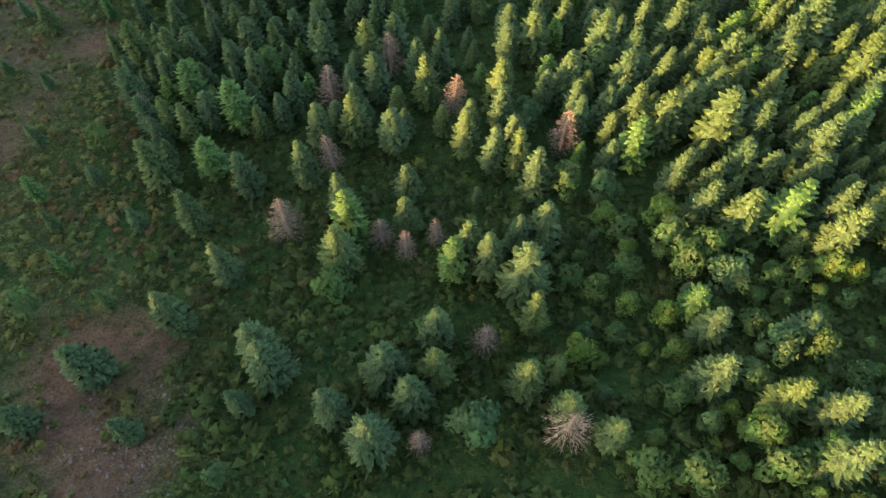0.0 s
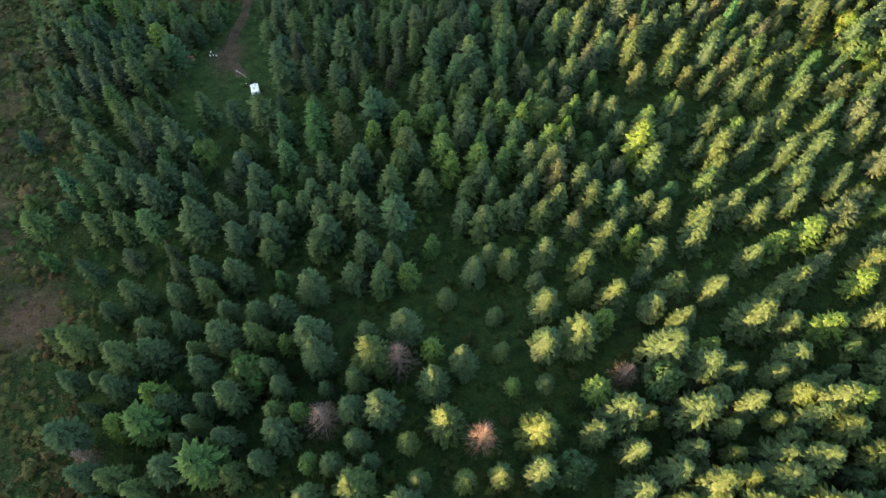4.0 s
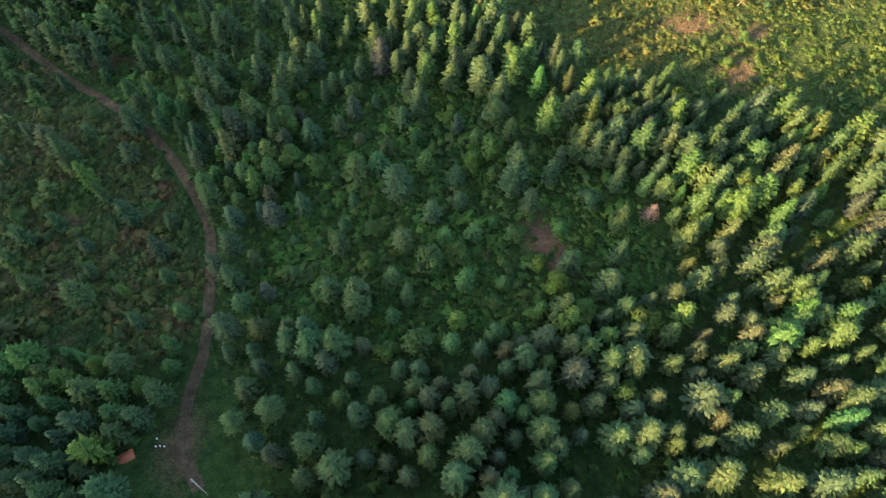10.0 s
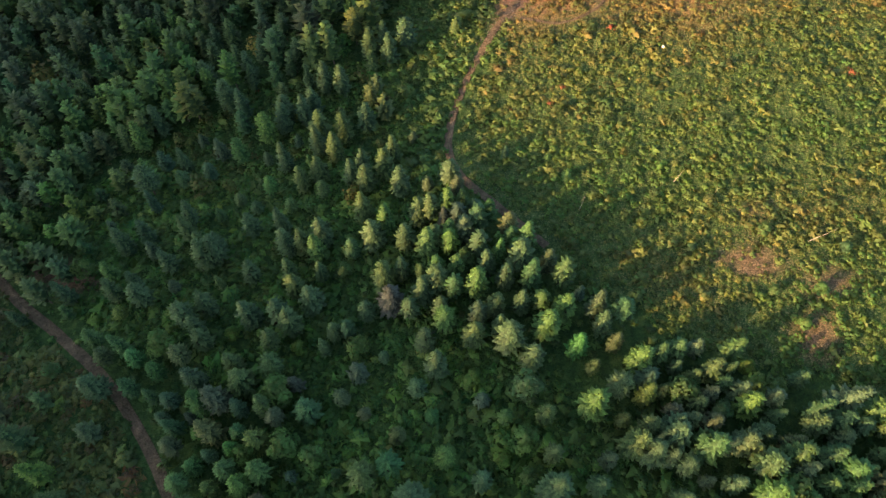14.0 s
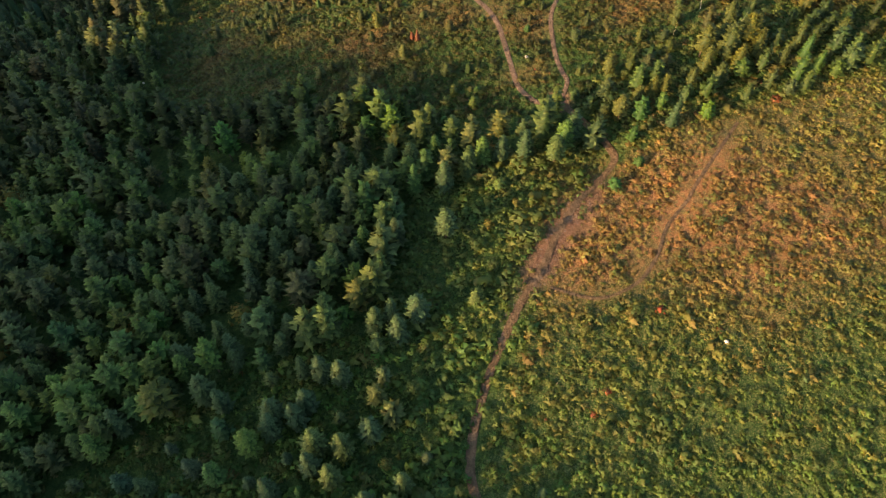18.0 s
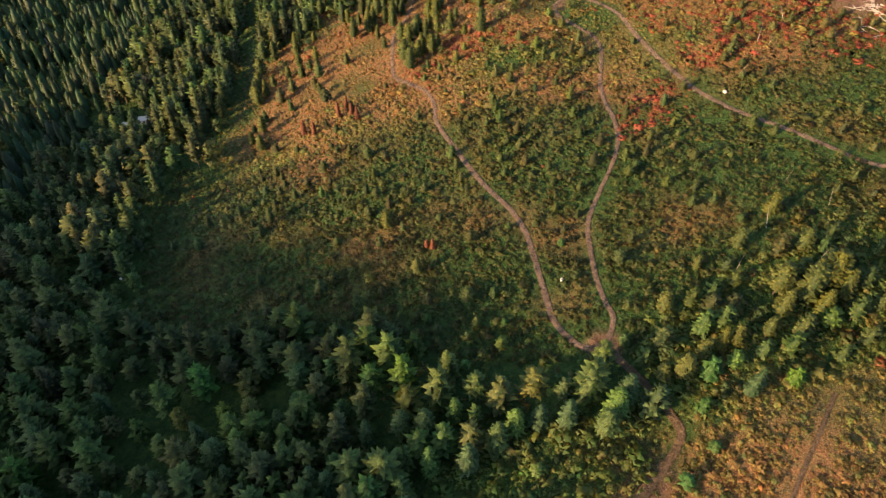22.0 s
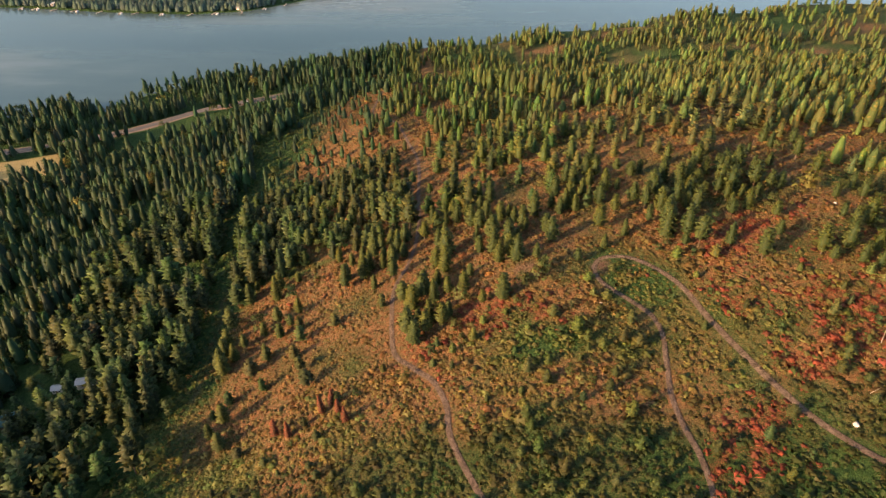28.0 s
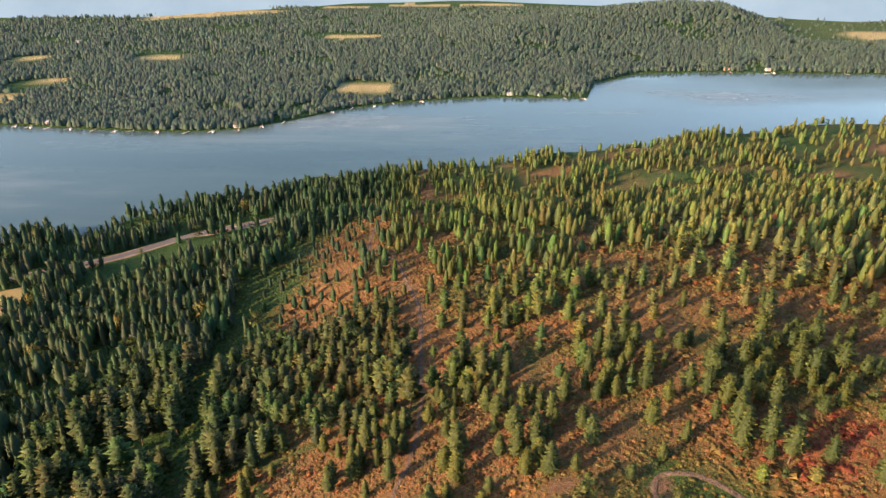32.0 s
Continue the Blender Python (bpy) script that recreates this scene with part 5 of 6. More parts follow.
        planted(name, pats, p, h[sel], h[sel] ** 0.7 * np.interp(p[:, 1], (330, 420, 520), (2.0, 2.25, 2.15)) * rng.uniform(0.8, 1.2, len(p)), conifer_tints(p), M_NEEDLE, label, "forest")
        a = np.arange(3) * 2.094
        v = (np.r_[np.c_[np.cos(a) * 0.018, np.sin(a) * 0.018, np.full(3, -0.03)], [(0, 0, 0.9)]], np.array([(0, 1, 3), (1, 2, 3), (2, 0, 3)]), np.ones((4, 3)))
        planted(name + "_trunks", [v], p, h[sel], h[sel], np.ones((len(p), 3)), M_BARK, "brown trunks of the " + label.split(" ", 1)[1], "tree trunks")

    # broadleaves
    lb = ["bright green rounded broadleaf tree", "leafy green young birch or aspen", "dense green bushy broadleaf tree"]
    bl = [tree_thing("broadleaf_tree", c, M_LEAF, 0.02, l, "broadleaf tree", "broadleaf trees of the hillside") for c, l in zip(BROADLEAVES, lb)]
    poses = [[], [], []]
    spots = [(px, py, ph) for px, py, ph in BROADLEAF_TREES] + [(x[i], y[i], h[i] * 0.75) for i in np.nonzero(leafy_ones & (y > 0) & (y < 300) & (np.abs(x) < 110))[0]][:230]
    for px, py, ph in spots:
        k = int(rng.integers(0, 3))
        m = at(px, py, ph, ph * rng.uniform(0.85, 1.2), rng.uniform(0, 6.28))
        poses[k].append(m)
    plant_all(bl, poses)
    sel = leafy_ones & ((y <= 0) | (y >= 300) | (np.abs(x) >= 110) | (np.cumsum(leafy_ones & (y > 0) & (y < 300) & (np.abs(x) < 110)) > 230))
    p = xy[sel]
    t = np.where((rng.random(len(p)) < 0.25)[:, None], (1.35, 1.05, 0.8), (1.0, 1.0, 1.0)) * rng.uniform(0.8, 1.25, (len(p), 1))
    planted("broadleaf_scrub", FAR_BROADLEAVES, p, h[sel] * 0.75, h[sel] * 0.8, t, M_LEAF, "small green and yellowing broadleaf trees dotted over the slope", "scrub")

    # dead trees and bleached snags
    dl = ["dead spruce with bare reddish-brown branches", "dead grey-brown conifer with thin bare twigs", "broad dead conifer with dense pale pink twigs"]
    dead = [tree_thing("dead_tree", c, M_DEAD, 0.014, l, "dead tree", "dead trees of the hillside") for c, l in zip(DEAD_CONIFERS, dl)]
    poses = [[], [], []]
    spots = DEAD_TREES + [(16, 18, 8)]
    for i, (px, py, ph) in enumerate(spots):
        k = 2 if i == len(spots) - 1 else i % 2
        m = at(px, py, ph, ph * (1.3 if k < 2 else 1.9), rng.uniform(0, 6.28), rng.normal(0, 0.03, 2))
        poses[k].append(m)
    for o in dead[2].children:
        o.data.materials[0] = M_PALE_DEAD
    plant_all(dead, poses)
    v, f, c = stem(1.0, 0.017)
    me = mesh_from("snag", v, f, M_SNAG)
    spots = SNAGS + [(64, 472, 9), (83, 470, 11), (88, 505, 7), (96, 492, 8), (60, 520, 5), (-6, 372, 5), (12, 352, 4), (100, 330, 8)]
    for px, py, ph in spots:
        ob = new("bleached_snag", me)
        ob.matrix_basis = at(px, py, ph, ph * 0.4, rng.uniform(0, 6.28), rng.normal(0, 0.13, 2))
        tagged(ob, "bleached bare trunk standing among the shrubs", "dead trunk", "bleached trunks")
    # reddening firs on the slope
    red = np.array([(-64, 592), (-61, 595), (-58, 590), (-80, 588), (-75, 586), (-22, 499), (-24, 500), (-55, 585)], float)
    planted("reddening_firs", MID_CONIFERS, red, np.array([9.0, 8, 7, 9, 8, 5, 4, 7]), np.array([7.0, 7, 6, 7, 7, 5, 4, 6]), np.full((8, 3), 1.0) * (3.2, 0.62, 1.1), M_NEEDLE, "small firs turned dull red and purple", "dying firs")


def build_shrubs():
    xy = scatter(-200, 235, -20, 1000, shrub_spacing, share=1.4)
    x, y = xy[:, 0], xy[:, 1]
    z = zone_of(x, y)
    size = np.array([HABITS[k][5] for k in KINDS])[z] * np.clip(rng.lognormal(-0.08, 0.36, len(x)), 0.45, np.where(y < 118, 1.5, 2.2))
    size *= np.where(bare(x, y) < 4, 0.7, 1) * np.where(soil_share(x, y) > 0.6, 0.55, 1) * np.where(y < 118, 0.85, 1)
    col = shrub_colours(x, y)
    near = (y < 520) & (x > -135) & (x < 130)
    first = near & (y < 118)
    near &= ~first
    wood = near & (y < 330) & (z != KINDS.index("field"))
    near &= ~wood
    for name, sel, pats, label in (("wood_shrubs", wood, WOOD_SHRUBS, "lush green shrubs between scattered conifers"), ("undergrowth", first, NEAR_SHRUBS, "waist-high green and yellowing undergrowth between the trees"), ("shrubs", near, SHRUBS, "low green, yellow and russet shrubs covering the open ground"), ("slope_shrubs", ~near, FAR_SHRUBS, "orange, red and olive shrubs over the far slope")):
        planted(name, pats, xy[sel], size[sel] * (np.where(z[sel] == KINDS.index("low_slope"), 0.72, 0.6) if name == "shrubs" else {"undergrowth": 0.7, "wood_shrubs": 0.55}.get(name, 0.45)), size[sel] * (1.5 if name == "shrubs" else 1.4), col[sel], M_LEAF, label, "shrubs")


def build_far_shore():
    x0, x1 = -1250, 1500
    n = 150000
    x, y = rng.uniform(x0, x1, n), 1370 + 1500 * rng.random(n) ** 1.25
    d = y - np.interp(x, *zip(*FAR_SHORE))
    view = np.abs(x + 30) < (y - 400) * 0.72 + 60
    keep = (d > 7) & view & ~((x > 870) & (y > 2120) & (rng.random(n) < 0.96))
    for cx, cy, rx, ry, turn in FAR_FIELDS:
        rough = 0.22 * ripple(x, y, 70, 51) + 0.1 * ripple(x, y, 28, 52)
        keep &= (bell(x, y, cx, cy, rx * 1.05, ry * 2.1, turn) + rough < 0.42) & (bell(x, y, cx, cy - 42, rx, ry * 2, turn) + rough < 0.42)
    dens = np.clip(1.25 - d / 900, 0.3, 1) * np.where(ripple(x, y, 160, 21) + 0.5 * ripple(x, y, 60, 22) > -0.45, 1, 0.25)
    keep &= rng.random(n) < dens * 0.72
    xy = np.stack([x[keep], y[keep]], -1)
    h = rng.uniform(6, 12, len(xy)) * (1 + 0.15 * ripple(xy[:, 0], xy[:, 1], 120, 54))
    # blue raised in the needle tint: haze over the far shore, painted
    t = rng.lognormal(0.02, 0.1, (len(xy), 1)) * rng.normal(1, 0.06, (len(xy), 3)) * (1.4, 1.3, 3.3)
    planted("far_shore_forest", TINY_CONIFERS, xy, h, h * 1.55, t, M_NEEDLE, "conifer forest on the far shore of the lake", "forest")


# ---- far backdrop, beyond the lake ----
# haze painted as glow: pale blue emission instead of a lit surface
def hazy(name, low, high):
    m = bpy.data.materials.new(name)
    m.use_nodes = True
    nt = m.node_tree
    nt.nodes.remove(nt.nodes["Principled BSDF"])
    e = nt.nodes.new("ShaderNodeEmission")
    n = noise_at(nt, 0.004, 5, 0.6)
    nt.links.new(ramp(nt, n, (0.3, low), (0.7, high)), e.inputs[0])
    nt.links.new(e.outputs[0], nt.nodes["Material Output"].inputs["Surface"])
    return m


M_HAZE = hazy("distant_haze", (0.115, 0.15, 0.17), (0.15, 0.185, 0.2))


def build_backdrop():
    n = 90
    x = np.linspace(-4000, 4000, n)
    top = 240 + 45 * ripple(x, 0 * x, 2300, 5) + 14 * ripple(x, 0 * x, 700, 6)
    foot = np.interp(x, (-4000, -900, -560, -300, 100, 700, 980, 1200, 4000), (2500, 2560, 2800, 3000, 3100, 2900, 2620, 2480, 2480))
    v = np.concatenate([np.c_[x, foot + k * 260, np.full(n, -4.0) + k * top] for k in (0.0, 0.35, 0.7, 1.0)])
    f = [(r * n + i, r * n + i + 1, (r + 1) * n + i + 1, (r + 1) * n + i) for r in range(3) for i in range(n - 1)]
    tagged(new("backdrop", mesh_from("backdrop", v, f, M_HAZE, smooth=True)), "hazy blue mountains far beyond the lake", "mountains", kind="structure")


# ---- small things ----
M_WHITE = plain("white_paint", (0.78, 0.78, 0.76), 0.4, 0.5, 0, 0.15, 1.0)
M_GLASS_DARK = plain("dark_glass", (0.03, 0.035, 0.04), 0.08, 0.6, 0, 0.1, 1.0)
M_RUBBER = plain("rubber", (0.025, 0.025, 0.025), 0.85, 0.2, 0, 0.2, 4.0)
M_STEEL = plain("steel", (0.5, 0.5, 0.5), 0.35, 0.5, 0.9, 0.2, 4.0)
M_WALL = plain("painted_boards", (0.55, 0.5, 0.44), 0.8, 0.3, 0, 0.25, 0.8)
M_WALL_DARK = plain("brown_boards", (0.24, 0.16, 0.11), 0.8, 0.3, 0, 0.3, 0.8)
M_ROOF_PALE = plain("pale_metal_roof", (0.33, 0.33, 0.32), 0.45, 0.5, 0.2, 0.2, 0.6)
M_ROOF_RED = plain("brown_roof", (0.27, 0.16, 0.12), 0.75, 0.3, 0, 0.3, 0.6)
M_ROOF_TEAL = plain("teal_metal_roof", (0.03, 0.11, 0.105), 0.45, 0.5, 0.2, 0.25, 0.6)
M_TARP = plain("orange_tarp", (0.26, 0.075, 0.035), 0.6, 0.4, 0, 0.35, 1.5)
M_PLANK = plain("grey_planks", (0.34, 0.31, 0.27), 0.85, 0.2, 0, 0.35, 1.5)


def lathe_wheel(radius, width):
    bm = bmesh.new()
    bmesh.ops.create_cone(bm, cap_ends=True, segments=20, radius1=radius, radius2=radius, depth=width, matrix=Matrix.Rotation(math.pi / 2, 4, 'X'))
    soften(bm, width * 0.18, 2)
    return bm


def hull(sections, mat, name):
    """A body lofted through cross sections: x, half width at sill, half width at top, sill height, top height."""
    bm = bmesh.new()
    rings = []
    for x, wb, wt, zb, zt in sections:
        zm = zb + (zt - zb) * 0.6
        rings.append([bm.verts.new(p) for p in ((x, -wb, zb), (x, -wb * 1.03, zm), (x, -wt, zt), (x, wt, zt), (x, wb * 1.03, zm), (x, wb, zb))])
    for a, b in zip(rings, rings[1:]):
        for k in range(6):
            bm.faces.new((a[k], a[(k + 1) % 6], b[(k + 1) % 6], b[k]))
    bm.faces.new(rings[0][::-1])
    bm.faces.new(rings[-1])
    bmesh.ops.recalc_face_normals(bm, faces=bm.faces)
    soften(bm, 0.05, 2)
    return bm_mesh(name, bm, mat)


def car(x, y, heading, label, paint, group="", lift=0.05):
    """A small hatchback."""
    root = tagged(new("car"), label, "car", group)
    body = part("body", hull([(-1.85, 0.72, 0.66, 0.42, 0.86), (-1.6, 0.84, 0.76, 0.28, 0.98), (-0.4, 0.86, 0.78, 0.24, 0.98), (0.75, 0.86, 0.76, 0.24, 0.95), (1.55, 0.8, 0.68, 0.28, 0.82), (1.85, 0.68, 0.58, 0.38, 0.68)], paint, "body"), root)
    part("cabin_glass", hull([(-1.72, 0.66, 0.55, 0.94, 1.0), (-1.35, 0.74, 0.6, 0.94, 1.4), (0.1, 0.74, 0.6, 0.94, 1.44), (0.95, 0.68, 0.62, 0.9, 0.97)], M_GLASS_DARK, "cabin_glass"), root, "dark tinted windows")
    bm = bmesh.new()
    box(bm, -0.6, 0, 1.45, 1.5, 1.16, 0.07)
    soften(bm, 0.03)
    part("roof", bm_mesh("roof", bm, paint), root)
    for sx in (-1.15, 1.2):
        for sy in (-0.8, 0.8):
            w = part("wheel", bm_mesh("wheel", lathe_wheel(0.3, 0.2), M_RUBBER), root)
            w.location = (sx, sy, 0.3)
            part("rim", bm_mesh("rim", lathe_wheel(0.17, 0.215), M_STEEL), w)
    for sy in (-0.5, 0.5):
        bm = bmesh.new()
        box(bm, 1.74, sy, 0.62, 0.12, 0.3, 0.13)
        soften(bm, 0.03)
        part("headlight", bm_mesh("headlight", bm, M_STEEL), root)
    for sy in (-0.92, 0.92):
        bm = bmesh.new()
        box(bm, 0.55, sy, 0.98, 0.12, 0.16, 0.12)
        soften(bm, 0.03)
        part("mirror", bm_mesh("mirror", bm, paint), root)
    root.matrix_basis = Matrix.Translation((x, y, float(ground_z(x, y)) + lift)) @ Matrix.Rotation(heading, 4, 'Z')
    return root


def house(label, wall, roof_mat, length=10.0, width=7.0, height=3.0, pitch=2.2, category="house", name="house"):
    """A gabled house with eaves, windows and a door."""
    root = tagged(new(name), label, category)
    bm = bmesh.new()
    h, L, W = height, length / 2, width / 2
    v = [bm.verts.new(p) for p in ((-L, -W, -0.8), (L, -W, -0.8), (L, W, -0.8), (-L, W, -0.8), (-L, -W, h), (L, -W, h), (L, W, h), (-L, W, h), (-L, 0, h + pitch * 0.92), (L, 0, h + pitch * 0.92))]
    for f in ((0, 1, 5, 4), (2, 3, 7, 6), (1, 2, 6, 9, 5), (3, 0, 4, 8, 7), (0, 3, 2, 1)):
        bm.faces.new([v[i] for i in f])
    part("wall", bm_mesh("wall", bm, wall), root)
    for s in (-1, 1):
        bm = bmesh.new()
        e = 0.5
        drop = pitch / W * e
        pts = [(-L - e, s * (W + e), h - drop), (L + e, s * (W + e), h - drop), (L + e, 0, h + pitch), (-L - e, 0, h + pitch)]
        a = [bm.verts.new(p) for p in pts]
        b = [bm.verts.new((p[0], p[1], p[2] + 0.16)) for p in pts]
        bm.faces.new(a)
        bm.faces.new(b)
        for k in range(4):
            bm.faces.new((a[k], a[(k + 1) % 4], b[(k + 1) % 4], b[k]))
        bmesh.ops.recalc_face_normals(bm, faces=bm.faces)
        part("roof", bm_mesh("roof", bm, roof_mat), root)
    for s in (-1, 1):
        for k in (-0.55, 0.0, 0.55):
            if s < 0 and k == 0.0:
                continue
            bm = bmesh.new()
            box(bm, k * L, s * (W + 0.02), h * 0.58, 1.3, 0.12, 1.2)
            w = part("window", bm_mesh("window", bm, M_WHITE), root)
            bm = bmesh.new()
            box(bm, k * L, s * (W + 0.06), h * 0.58, 1.1, 0.1, 1.0)
            part("pane", bm_mesh("pane", bm, M_GLASS_DARK), w)
    bm = bmesh.new()
    box(bm, 0, -W - 0.03, 1.0, 1.0, 0.12, 2.05)
    part("door", bm_mesh("door", bm, M_WALL_DARK), root)
    return root


def trailer(x, y, heading, label):
    """A small box trailer: rounded body, roof hatch, window, door, two wheels and a draw bar."""
    root = tagged(new("trailer"), label, "trailer")
    part("body", hull([(-1.4, 0.86, 0.8, 0.55, 1.75), (-1.25, 0.95, 0.88, 0.45, 2.0), (1.1, 0.95, 0.88, 0.45, 2.02), (1.4, 0.9, 0.8, 0.55, 1.7)], M_WHITE, "body"), root)
    for name, mat, px, py, pz, sx, sy, sz in (("roof_hatch", M_STEEL, -0.25, 0.15, 2.05, 0.75, 0.6, 0.1), ("roof_vent", M_STEEL, 0.62, -0.3, 2.05, 0.4, 0.4, 0.1), ("window", M_GLASS_DARK, 0.2, 0.95, 1.45, 0.9, 0.06, 0.5), ("window", M_GLASS_DARK, 0.2, -0.95, 1.45, 0.9, 0.06, 0.5),
                                              ("rear_window", M_GLASS_DARK, -1.36, 0, 1.4, 0.08, 1.0, 0.45), ("door", M_WHITE, -0.75, 0.96, 1.15, 0.6, 0.06, 1.25), ("draw_bar", M_RUBBER, 1.85, 0, 0.45, 1.1, 0.1, 0.1), ("bumper", M_RUBBER, -1.5, 0, 0.5, 0.12, 1.6, 0.14)):
        bm = bmesh.new()
        box(bm, px, py, pz, sx, sy, sz)
        soften(bm, 0.02)
        part(name, bm_mesh(name, bm, mat), root)
    bm = bmesh.new()
    bmesh.ops.create_uvsphere(bm, u_segments=14, v_segments=9, radius=0.2, matrix=Matrix.Translation((2.3, 0, 0.62)) @ Matrix.Diagonal((1, 1, 1.5, 1)))
    part("gas_bottle", bm_mesh("gas_bottle", bm, M_WHITE), root)
    for sy in (-0.9, 0.9):
        w = part("wheel", bm_mesh("wheel", lathe_wheel(0.32, 0.2), M_RUBBER), root)
        w.location = (-0.1, sy, 0.32)
        part("rim", bm_mesh("rim", lathe_wheel(0.18, 0.215), M_STEEL), w)
    root.matrix_basis = Matrix.Translation((x, y, float(ground_z(x, y)) + 0.03)) @ Matrix.Rotation(heading, 4, 'Z')
    return root


def settle(ob, x, y, turn, scale=1.0):
    ob.matrix_basis = Matrix.Translation((x, y, float(ground_z(x, y)) + 0.1)) @ Matrix.Rotation(turn, 4, 'Z') @ Matrix.Diagonal((scale, scale, scale, 1))


def build_camp():
    trailer(-48.7, 168.3, math.atan2(3.4, -1.0), "small white camping trailer parked in a grassy forest clearing")
    # a bleached log with stubs of branches
    root = tagged(new("fallen_log"), "bleached fallen log with broken branch stubs on the camp clearing", "log")
    v, f, c = stem(4.6, 0.2, 8)
    part("log", mesh_from("log", v, f, M_SNAG), root)
    for k in range(7):
        v, f, c = stem(0.7 + 0.5 * rng.random(), 0.05, 5)
        b = part("branch_stub", mesh_from("branch_stub", v, f, M_SNAG), root)
        b.matrix_basis = Matrix.Translation((0, 0, 0.3 + 0.55 * k)) @ Euler((1.0 + 0.4 * rng.random(), 0, k * 2.2)).to_matrix().to_4x4()
    root.matrix_basis = Matrix.Translation((-54.8, 175.9, float(ground_z(-54.8, 175.9)) + 0.3)) @ Matrix.Rotation(math.atan2(-2.6, 3.3), 4, 'Z') @ Matrix.Rotation(math.pi / 2, 4, 'Y')
    # an orange tarp thrown over a heap
    n = 14
    g = np.linspace(-1, 1, n)
    gx, gy = np.meshgrid(g, g)
    gz = 0.75 * np.exp(-(gx ** 2 * 1.6 + gy ** 2 * 2.2)) + 0.07 * ripple(gx, gy, 0.6, 2) + 0.05
    f = [(j * n + i, j * n + i + 1, (j + 1) * n + i + 1, (j + 1) * n + i) for j in range(n - 1) for i in range(n - 1)]
    ob = tagged(new("tarp_heap", mesh_from("tarp_heap", np.c_[gx.ravel() * 1.7, gy.ravel() * 1.0, gz.ravel()], f, M_TARP, smooth=True)), "rust-orange tarp draped over a low heap beside trees", "tarp")
    settle(ob, -68, 180, 0.5)
    # white buckets
    bm = bmesh.new()
    bmesh.ops.create_cone(bm, cap_ends=True, segments=16, radius1=0.13, radius2=0.155, depth=0.36, matrix=Matrix.Translation((0, 0, 0.18)))
    soften(bm, 0.015)
    me = bm_mesh("bucket", bm, M_WHITE)
    for x, y in ((-63, 183.5), (-62.8, 182), (-62, 182.1), (-61.2, 182), (-51.6, 171.2)):
        ob = tagged(new("bucket", me), "white plastic bucket standing on bare earth", "bucket", "white buckets at the camp")
        settle(ob, x, y, 0)


def rough_stone(r, size=1.0):
    bm = bmesh.new()
    bmesh.ops.create_icosphere(bm, subdivisions=1, radius=size)
    for v in bm.verts:
        v.co *= 0.7 + 0.5 * r.random()
        v.co.z *= 0.6
    return bm_mesh("stone", bm, M_STONE)


def build_stones():
    r = random.Random(4)
    kinds = [rough_stone(r) for k in range(4)]
    for k in range(48):
        x, y = r.gauss(-44, 6), r.gauss(17, 4.5)
        ob = tagged(new("stone", r.choice(kinds)), "grey weathered stone lying on bare reddish soil", "stone", "stones of the bare patch")
        s = 0.1 + 0.26 * r.random() ** 3
        ob.matrix_basis = Matrix.Translation((x, y, float(ground_z(x, y)) + s * 0.2)) @ Euler((0, 0, r.random() * 6.3)).to_matrix().to_4x4() @ Matrix.Diagonal((s, s, s, 1))
    # rubble on the bare patch and along the field track
    pat = []
    for me in kinds[:3]:
        v = np.array([p.co[:] for p in me.vertices])
        f = np.array([p.vertices[:] for p in me.polygons])
        pat.append((v, f, np.full((len(v), 3), 1.0)))
    q = np.stack([rng.normal(-39, 5.5, 900), rng.normal(13, 4.5, 900)], -1)
    s = 0.05 + 0.17 * rng.random(len(q)) ** 4
    planted("rubble", pat, q, s, s * 1.2, np.ones((len(q), 3)), M_STONE, "small grey stones scattered on bare reddish soil", "stones")
    q = smooth_line(FIELD_TRACK[5:11], 0.18)
    q = q + rng.normal(0, 1.5, q.shape)
    s = 0.1 + 0.2 * rng.random(len(q)) ** 2
    planted("rubble", pat, q, s, s, np.ones((len(q), 3)), M_STONE, "broken stones strewn along an earth track", "stones")


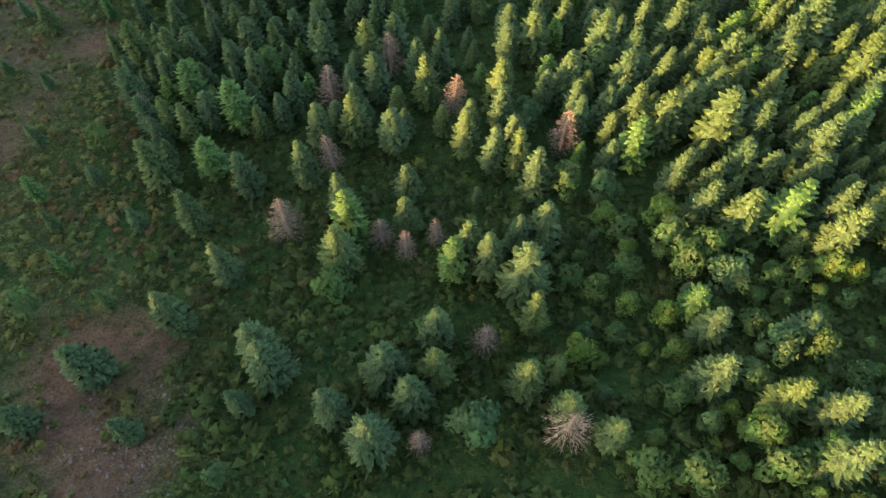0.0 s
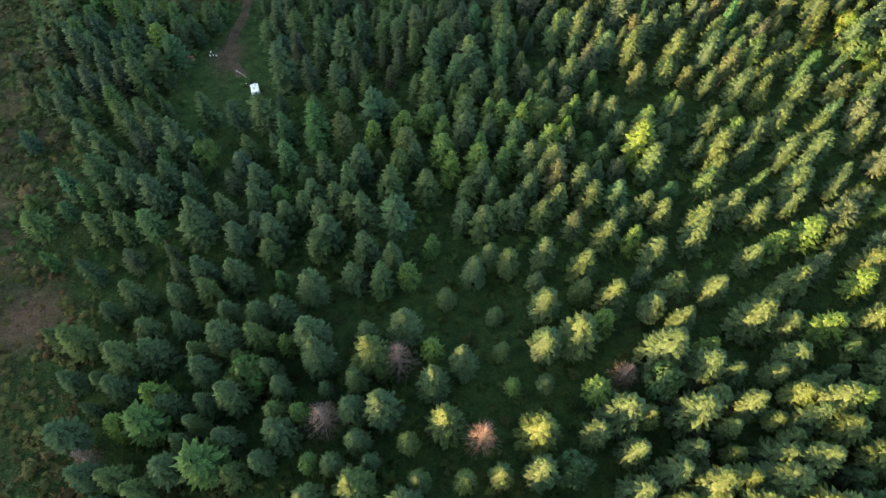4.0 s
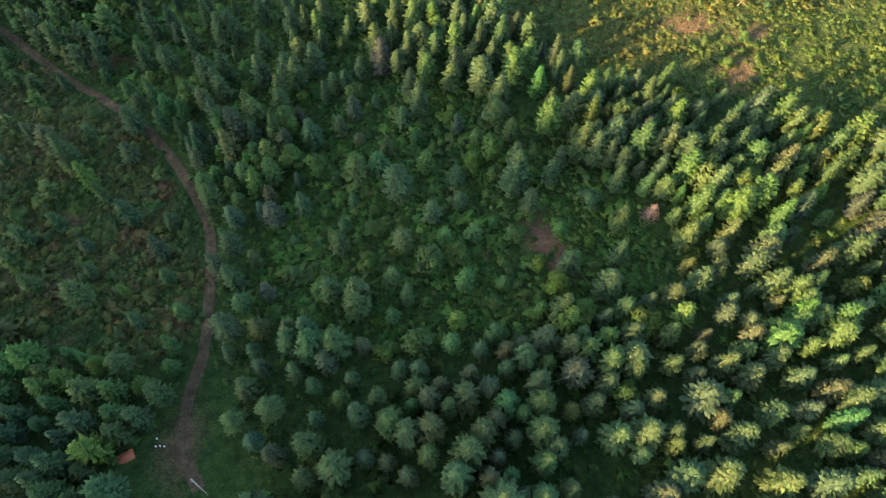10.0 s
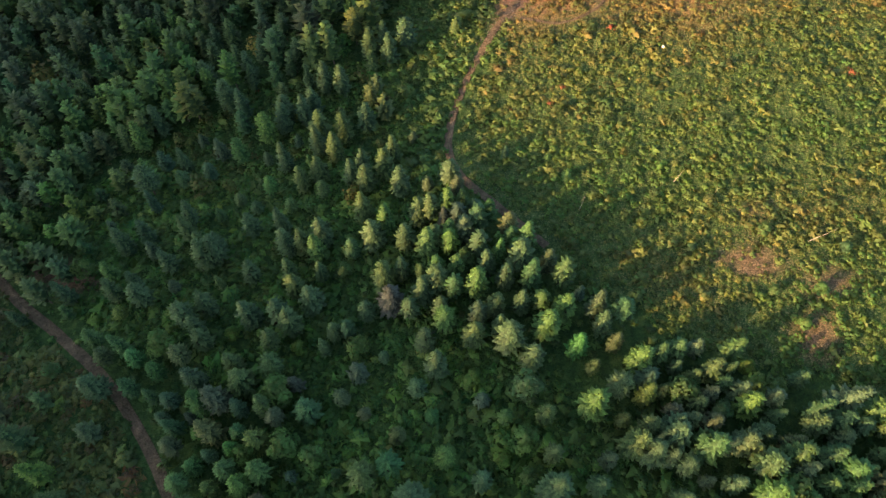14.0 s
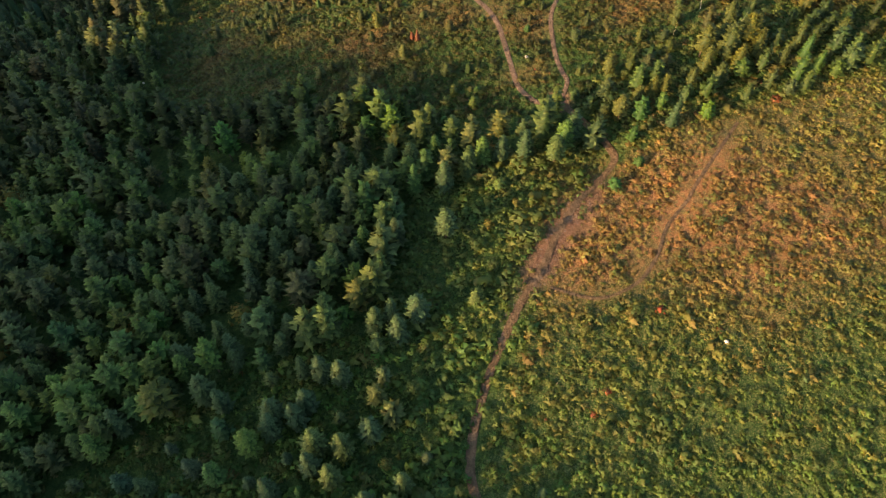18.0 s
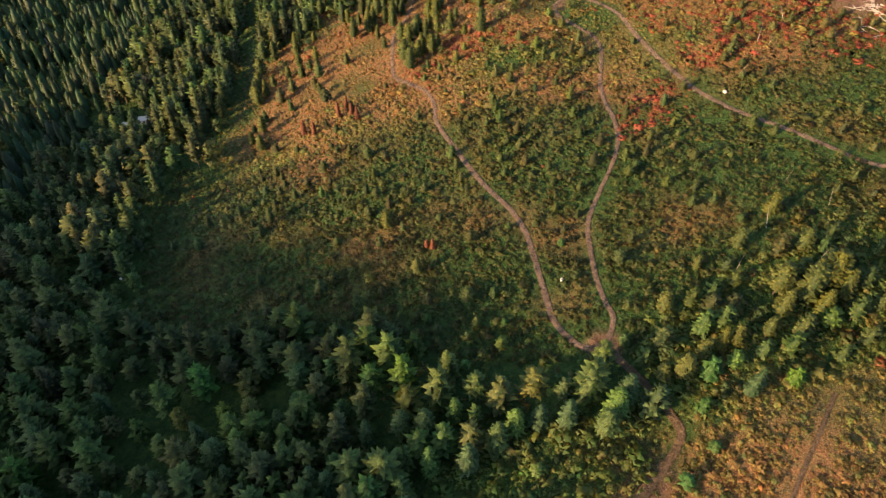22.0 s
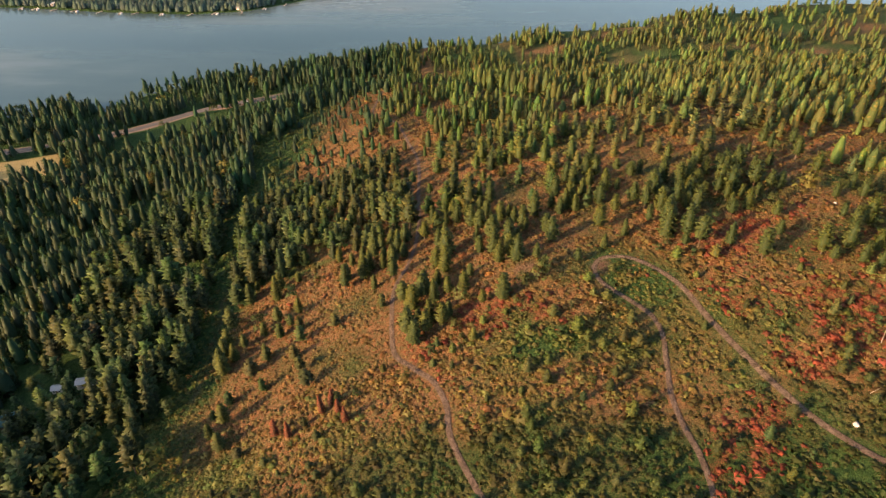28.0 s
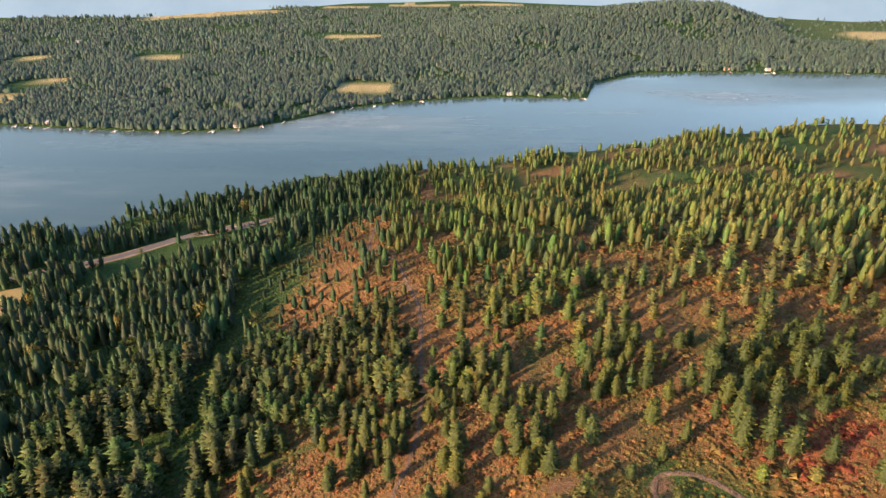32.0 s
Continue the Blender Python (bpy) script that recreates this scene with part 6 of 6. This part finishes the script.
def build_slash():
    """A heap of bleached logs on bare soil, and a few pale boulders on the slope."""
    r = random.Random(9)
    for cx, cy, count in ((143, 585, 34), (136, 574, 14)):
        root = tagged(new("slash_pile"), "heap of bleached logging slash on bare reddish soil", "log pile")
        for k in range(count):
            v, f, c = stem(1.0, 0.035, 6)
            log = part("log", mesh_from("log", v, f, M_SNAG), root)
            L = 2.5 + 4.5 * r.random()
            dx, dy = r.gauss(0, 3.2), r.gauss(0, 2.2)
            z = float(ground_z(cx + dx, cy + dy) - ground_z(cx, cy)) + 0.1 + 0.9 * r.random() * max(0, 1 - abs(dx) / 4)
            log.matrix_basis = Matrix.Translation((dx, dy, z)) @ Euler((math.pi / 2 + r.gauss(0, 0.12), 0, r.random() * 6.3)).to_matrix().to_4x4() @ Matrix.Diagonal((L * 0.9, L * 0.9, L, 1))
        root.matrix_basis = Matrix.Translation((cx, cy, float(ground_z(cx, cy))))
    me = rough_stone(r)
    me.materials[0] = M_WALL
    for x, y, s in ((17, 478, 0.8), (52, 359, 0.7), (83, 552, 1.1), (-142, 514, 0.7), (118, 640, 0.8), (31, 612, 0.6)):
        ob = tagged(new("boulder", me), "pale boulder lying among low shrubs", "boulder", "pale boulders of the slope")
        ob.matrix_basis = Matrix.Translation((x, y, float(ground_z(x, y)) + 0.3 * s)) @ Euler((0, 0, x)).to_matrix().to_4x4() @ Matrix.Diagonal((s, s * 0.8, s * 0.9, 1))
    v, f, c = stem(1.0, 0.02)
    me = mesh_from("trunk", v, f, M_SNAG)
    for x, y, h in ((100, 575, 7), (103, 572, 5), (96, 568, 6), (112, 585, 6), (124, 592, 8), (90, 560, 5), (130, 598, 6), (77, 487, 7), (83, 494, 6)):
        ob = tagged(new("leaning_trunk", me), "dead leaning trunk, grey and bare, among autumn shrubs", "dead trunk", "leaning trunks of the slope")
        ob.matrix_basis = at(x, y, h, h * 0.8, r.random() * 6.3, (r.gauss(0, 0.5), r.gauss(0, 0.5)))


def build_houses():
    pale, brown = "pale board house with a light metal roof", "brown board house under a dark roof"
    a = house("small white house under a pale gabled roof among dense firs", M_WHITE, M_ROOF_PALE, 9, 7)
    settle(a, -294, 776, 0.7)
    b = house("long pale mobile home beside a forest clearing", M_WALL, M_ROOF_PALE, 11, 3.6, 2.5, 0.6, "mobile home", "mobile_home")
    settle(b, -177, 645, 0.25)
    c = house("small pale shed in a dark forest yard", M_WALL, M_ROOF_PALE, 4.2, 3.0, 2.2, 0.7, "shed", "shed")
    settle(c, -192, 644, 0.1)
    d = house("cabin with a teal metal roof in deep shade", M_WALL_DARK, M_ROOF_TEAL, 9, 7, 2.6, 2.4, "cabin", "cabin")
    settle(d, -207, 627, 0.4)
    e = house("low brown barn at the edge of a hay field", M_WALL_DARK, M_ROOF_RED, 16, 6, 2.6, 1.4, "barn", "barn")
    settle(e, -326, 862, 0.25)
    f = house("long open shed with a pale roof beside a hay field", M_WALL, M_ROOF_PALE, 12, 5, 2.4, 0.8, "shed", "shed")
    settle(f, -346, 857, 0.2)
    shore = [(-170, 1520, 0.6), (-156, 1528, 0.5), (-142, 1534, 0.55), (-128, 1543, 0.4), (-115, 1549, 0.5), (-100, 1556, 0.45), (254, 1700, 1.1), (103, 1594, 0.1), (154, 1590, 0.2), (559, 1808, 0), (640, 1803, 0.1), (700, 1800, 0),
             (788, 1794, 0.1), (-300, 1398, 0), (-575, 1418, 0.1), (-420, 1394, -0.1), (-855, 2097, 0.3), (363, 2115, 0.2), (-60, 2300, 0), (520, 1812, 0.2)]
    h1 = house("pale lakeside house with a light roof on the far shore", M_WALL, M_ROOF_PALE, 9, 7)
    h2 = house("brown lakeside house with a dark roof on the far shore", M_WALL_DARK, M_ROOF_RED, 10, 7)
    tagged(h1, group="houses of the far shore")
    tagged(h2, group="houses of the far shore")
    for k, (x, y, t) in enumerate(shore):
        m = Matrix.Translation((x, y, float(ground_z(x, y)) + 0.1)) @ Matrix.Rotation(t, 4, 'Z')
        if k < 2:
            (h1, h2)[k].matrix_basis = m
        else:
            copy_thing(h1 if k % 3 else h2, m)


def build_docks():
    root = tagged(new("dock"), "narrow wooden boat dock reaching into the lake", "dock", "docks of the far shore")
    for k in range(12):
        bm = bmesh.new()
        box(bm, 0, -k * 1.02, 0.55, 2.2, 0.94, 0.1)
        part("plank", bm_mesh("plank", bm, M_PLANK), root)
    for x in (-1, 1):
        for y in (0, -5.5, -11):
            bm = bmesh.new()
            bmesh.ops.create_cone(bm, cap_ends=True, segments=8, radius1=0.12, radius2=0.12, depth=3, matrix=Matrix.Translation((x, y, -0.2)))
            part("pile", bm_mesh("pile", bm, M_PLANK), root)
    boat = tagged(new("boat"), "small white motor boat moored at a dock", "boat", "boats of the far shore")
    part("hull", hull([(-2.8, 0.9, 1.0, 0.0, 0.9), (0, 1.0, 1.15, -0.1, 0.95), (2.0, 0.7, 0.85, 0.0, 1.05), (3.1, 0.1, 0.2, 0.5, 1.2)], M_WHITE, "hull"), boat)
    part("windscreen", hull([(-0.2, 0.7, 0.6, 0.9, 1.5), (0.5, 0.7, 0.6, 0.9, 1.1)], M_GLASS_DARK, "windscreen"), boat)
    spots = [-614, -590, -560, -530, -492, -464, -438, -404, -361, -330, -296, -268, -240, -180, -150, -120, -90, -45, 192, 222, 560, 640, 780]
    shore_y = [float(np.interp(x, *zip(*FAR_SHORE))) for x in spots]
    for k, (x, y) in enumerate(zip(spots, shore_y)):
        m = Matrix.Translation((x, y + 2, 0)) @ Matrix.Rotation(rng.normal(0, 0.25), 4, 'Z')
        n = Matrix.Translation((x + 3.2, y - 5, 0)) @ Matrix.Rotation(1.57 + rng.normal(0, 0.3), 4, 'Z')
        if k == 0:
            m0, n0 = m, n
        else:
            copy_thing(root, m)
            if k % 2:
                copy_thing(boat, n)
    root.matrix_basis, boat.matrix_basis = m0, n0


def build_island():
    n = 40
    a = np.linspace(0, 6.283, n, endpoint=False)
    rings = []
    for q, z in ((1.0, -0.6), (0.93, 0.25), (0.6, 0.5), (0.2, 0.6)):
        rr = q * (1 + 0.12 * np.sin(3 * a + 1) + 0.08 * np.sin(7 * a))
        rings.append(np.c_[-132 + 46 * rr * np.cos(a), 1180 + 15 * rr * np.sin(a), np.full(n, z)])
    v = np.concatenate(rings)
    f = [(r * n + i, r * n + (i + 1) % n, (r + 1) * n + (i + 1) % n, (r + 1) * n + i) for r in range(3) for i in range(n)]
    me = mesh_from("reed_island", v, f, M_GROUND, smooth=True)
    a = me.color_attributes.new("cover", 'FLOAT_COLOR', 'POINT')
    a.data.foreach_set("color", np.tile((0.1, 0, 0, 0), (len(v), 1)).astype(np.float32).ravel())
    tagged(new("reed_island", me), "low green reed island in the lake", "island", kind="structure")
    p = np.stack([rng.normal(-132, 17, 700), rng.normal(1180, 5.5, 700)], -1)
    p = p[((p[:, 0] + 132) / 43) ** 2 + ((p[:, 1] - 1180) / 13) ** 2 < 1]
    planted("reeds", FAR_SHRUBS, p, rng.uniform(0.8, 1.6, len(p)), rng.uniform(1.2, 2.4, len(p)), np.tile((0.12, 0.15, 0.04), (len(p), 1)), M_LEAF, "yellow-green reeds on a low island", "reeds", z=np.full(len(p), 0.4))


def build_cars_on_road():
    car(-231, 1023, 0.45, "white car on the lakeside road", M_WHITE, "cars on the lakeside road", 0.8)
    car(-205, 1034.5, 0.3, "pale car driving along the lakeside road", M_WHITE, "cars on the lakeside road", 0.8)

build_ground()
build_lake()
build_backdrop()
build_tracks()
build_houses()
build_camp()
build_cars_on_road()
build_docks()
build_island()
build_trees()
build_shrubs()
build_far_shore()
build_stones()
build_slash()
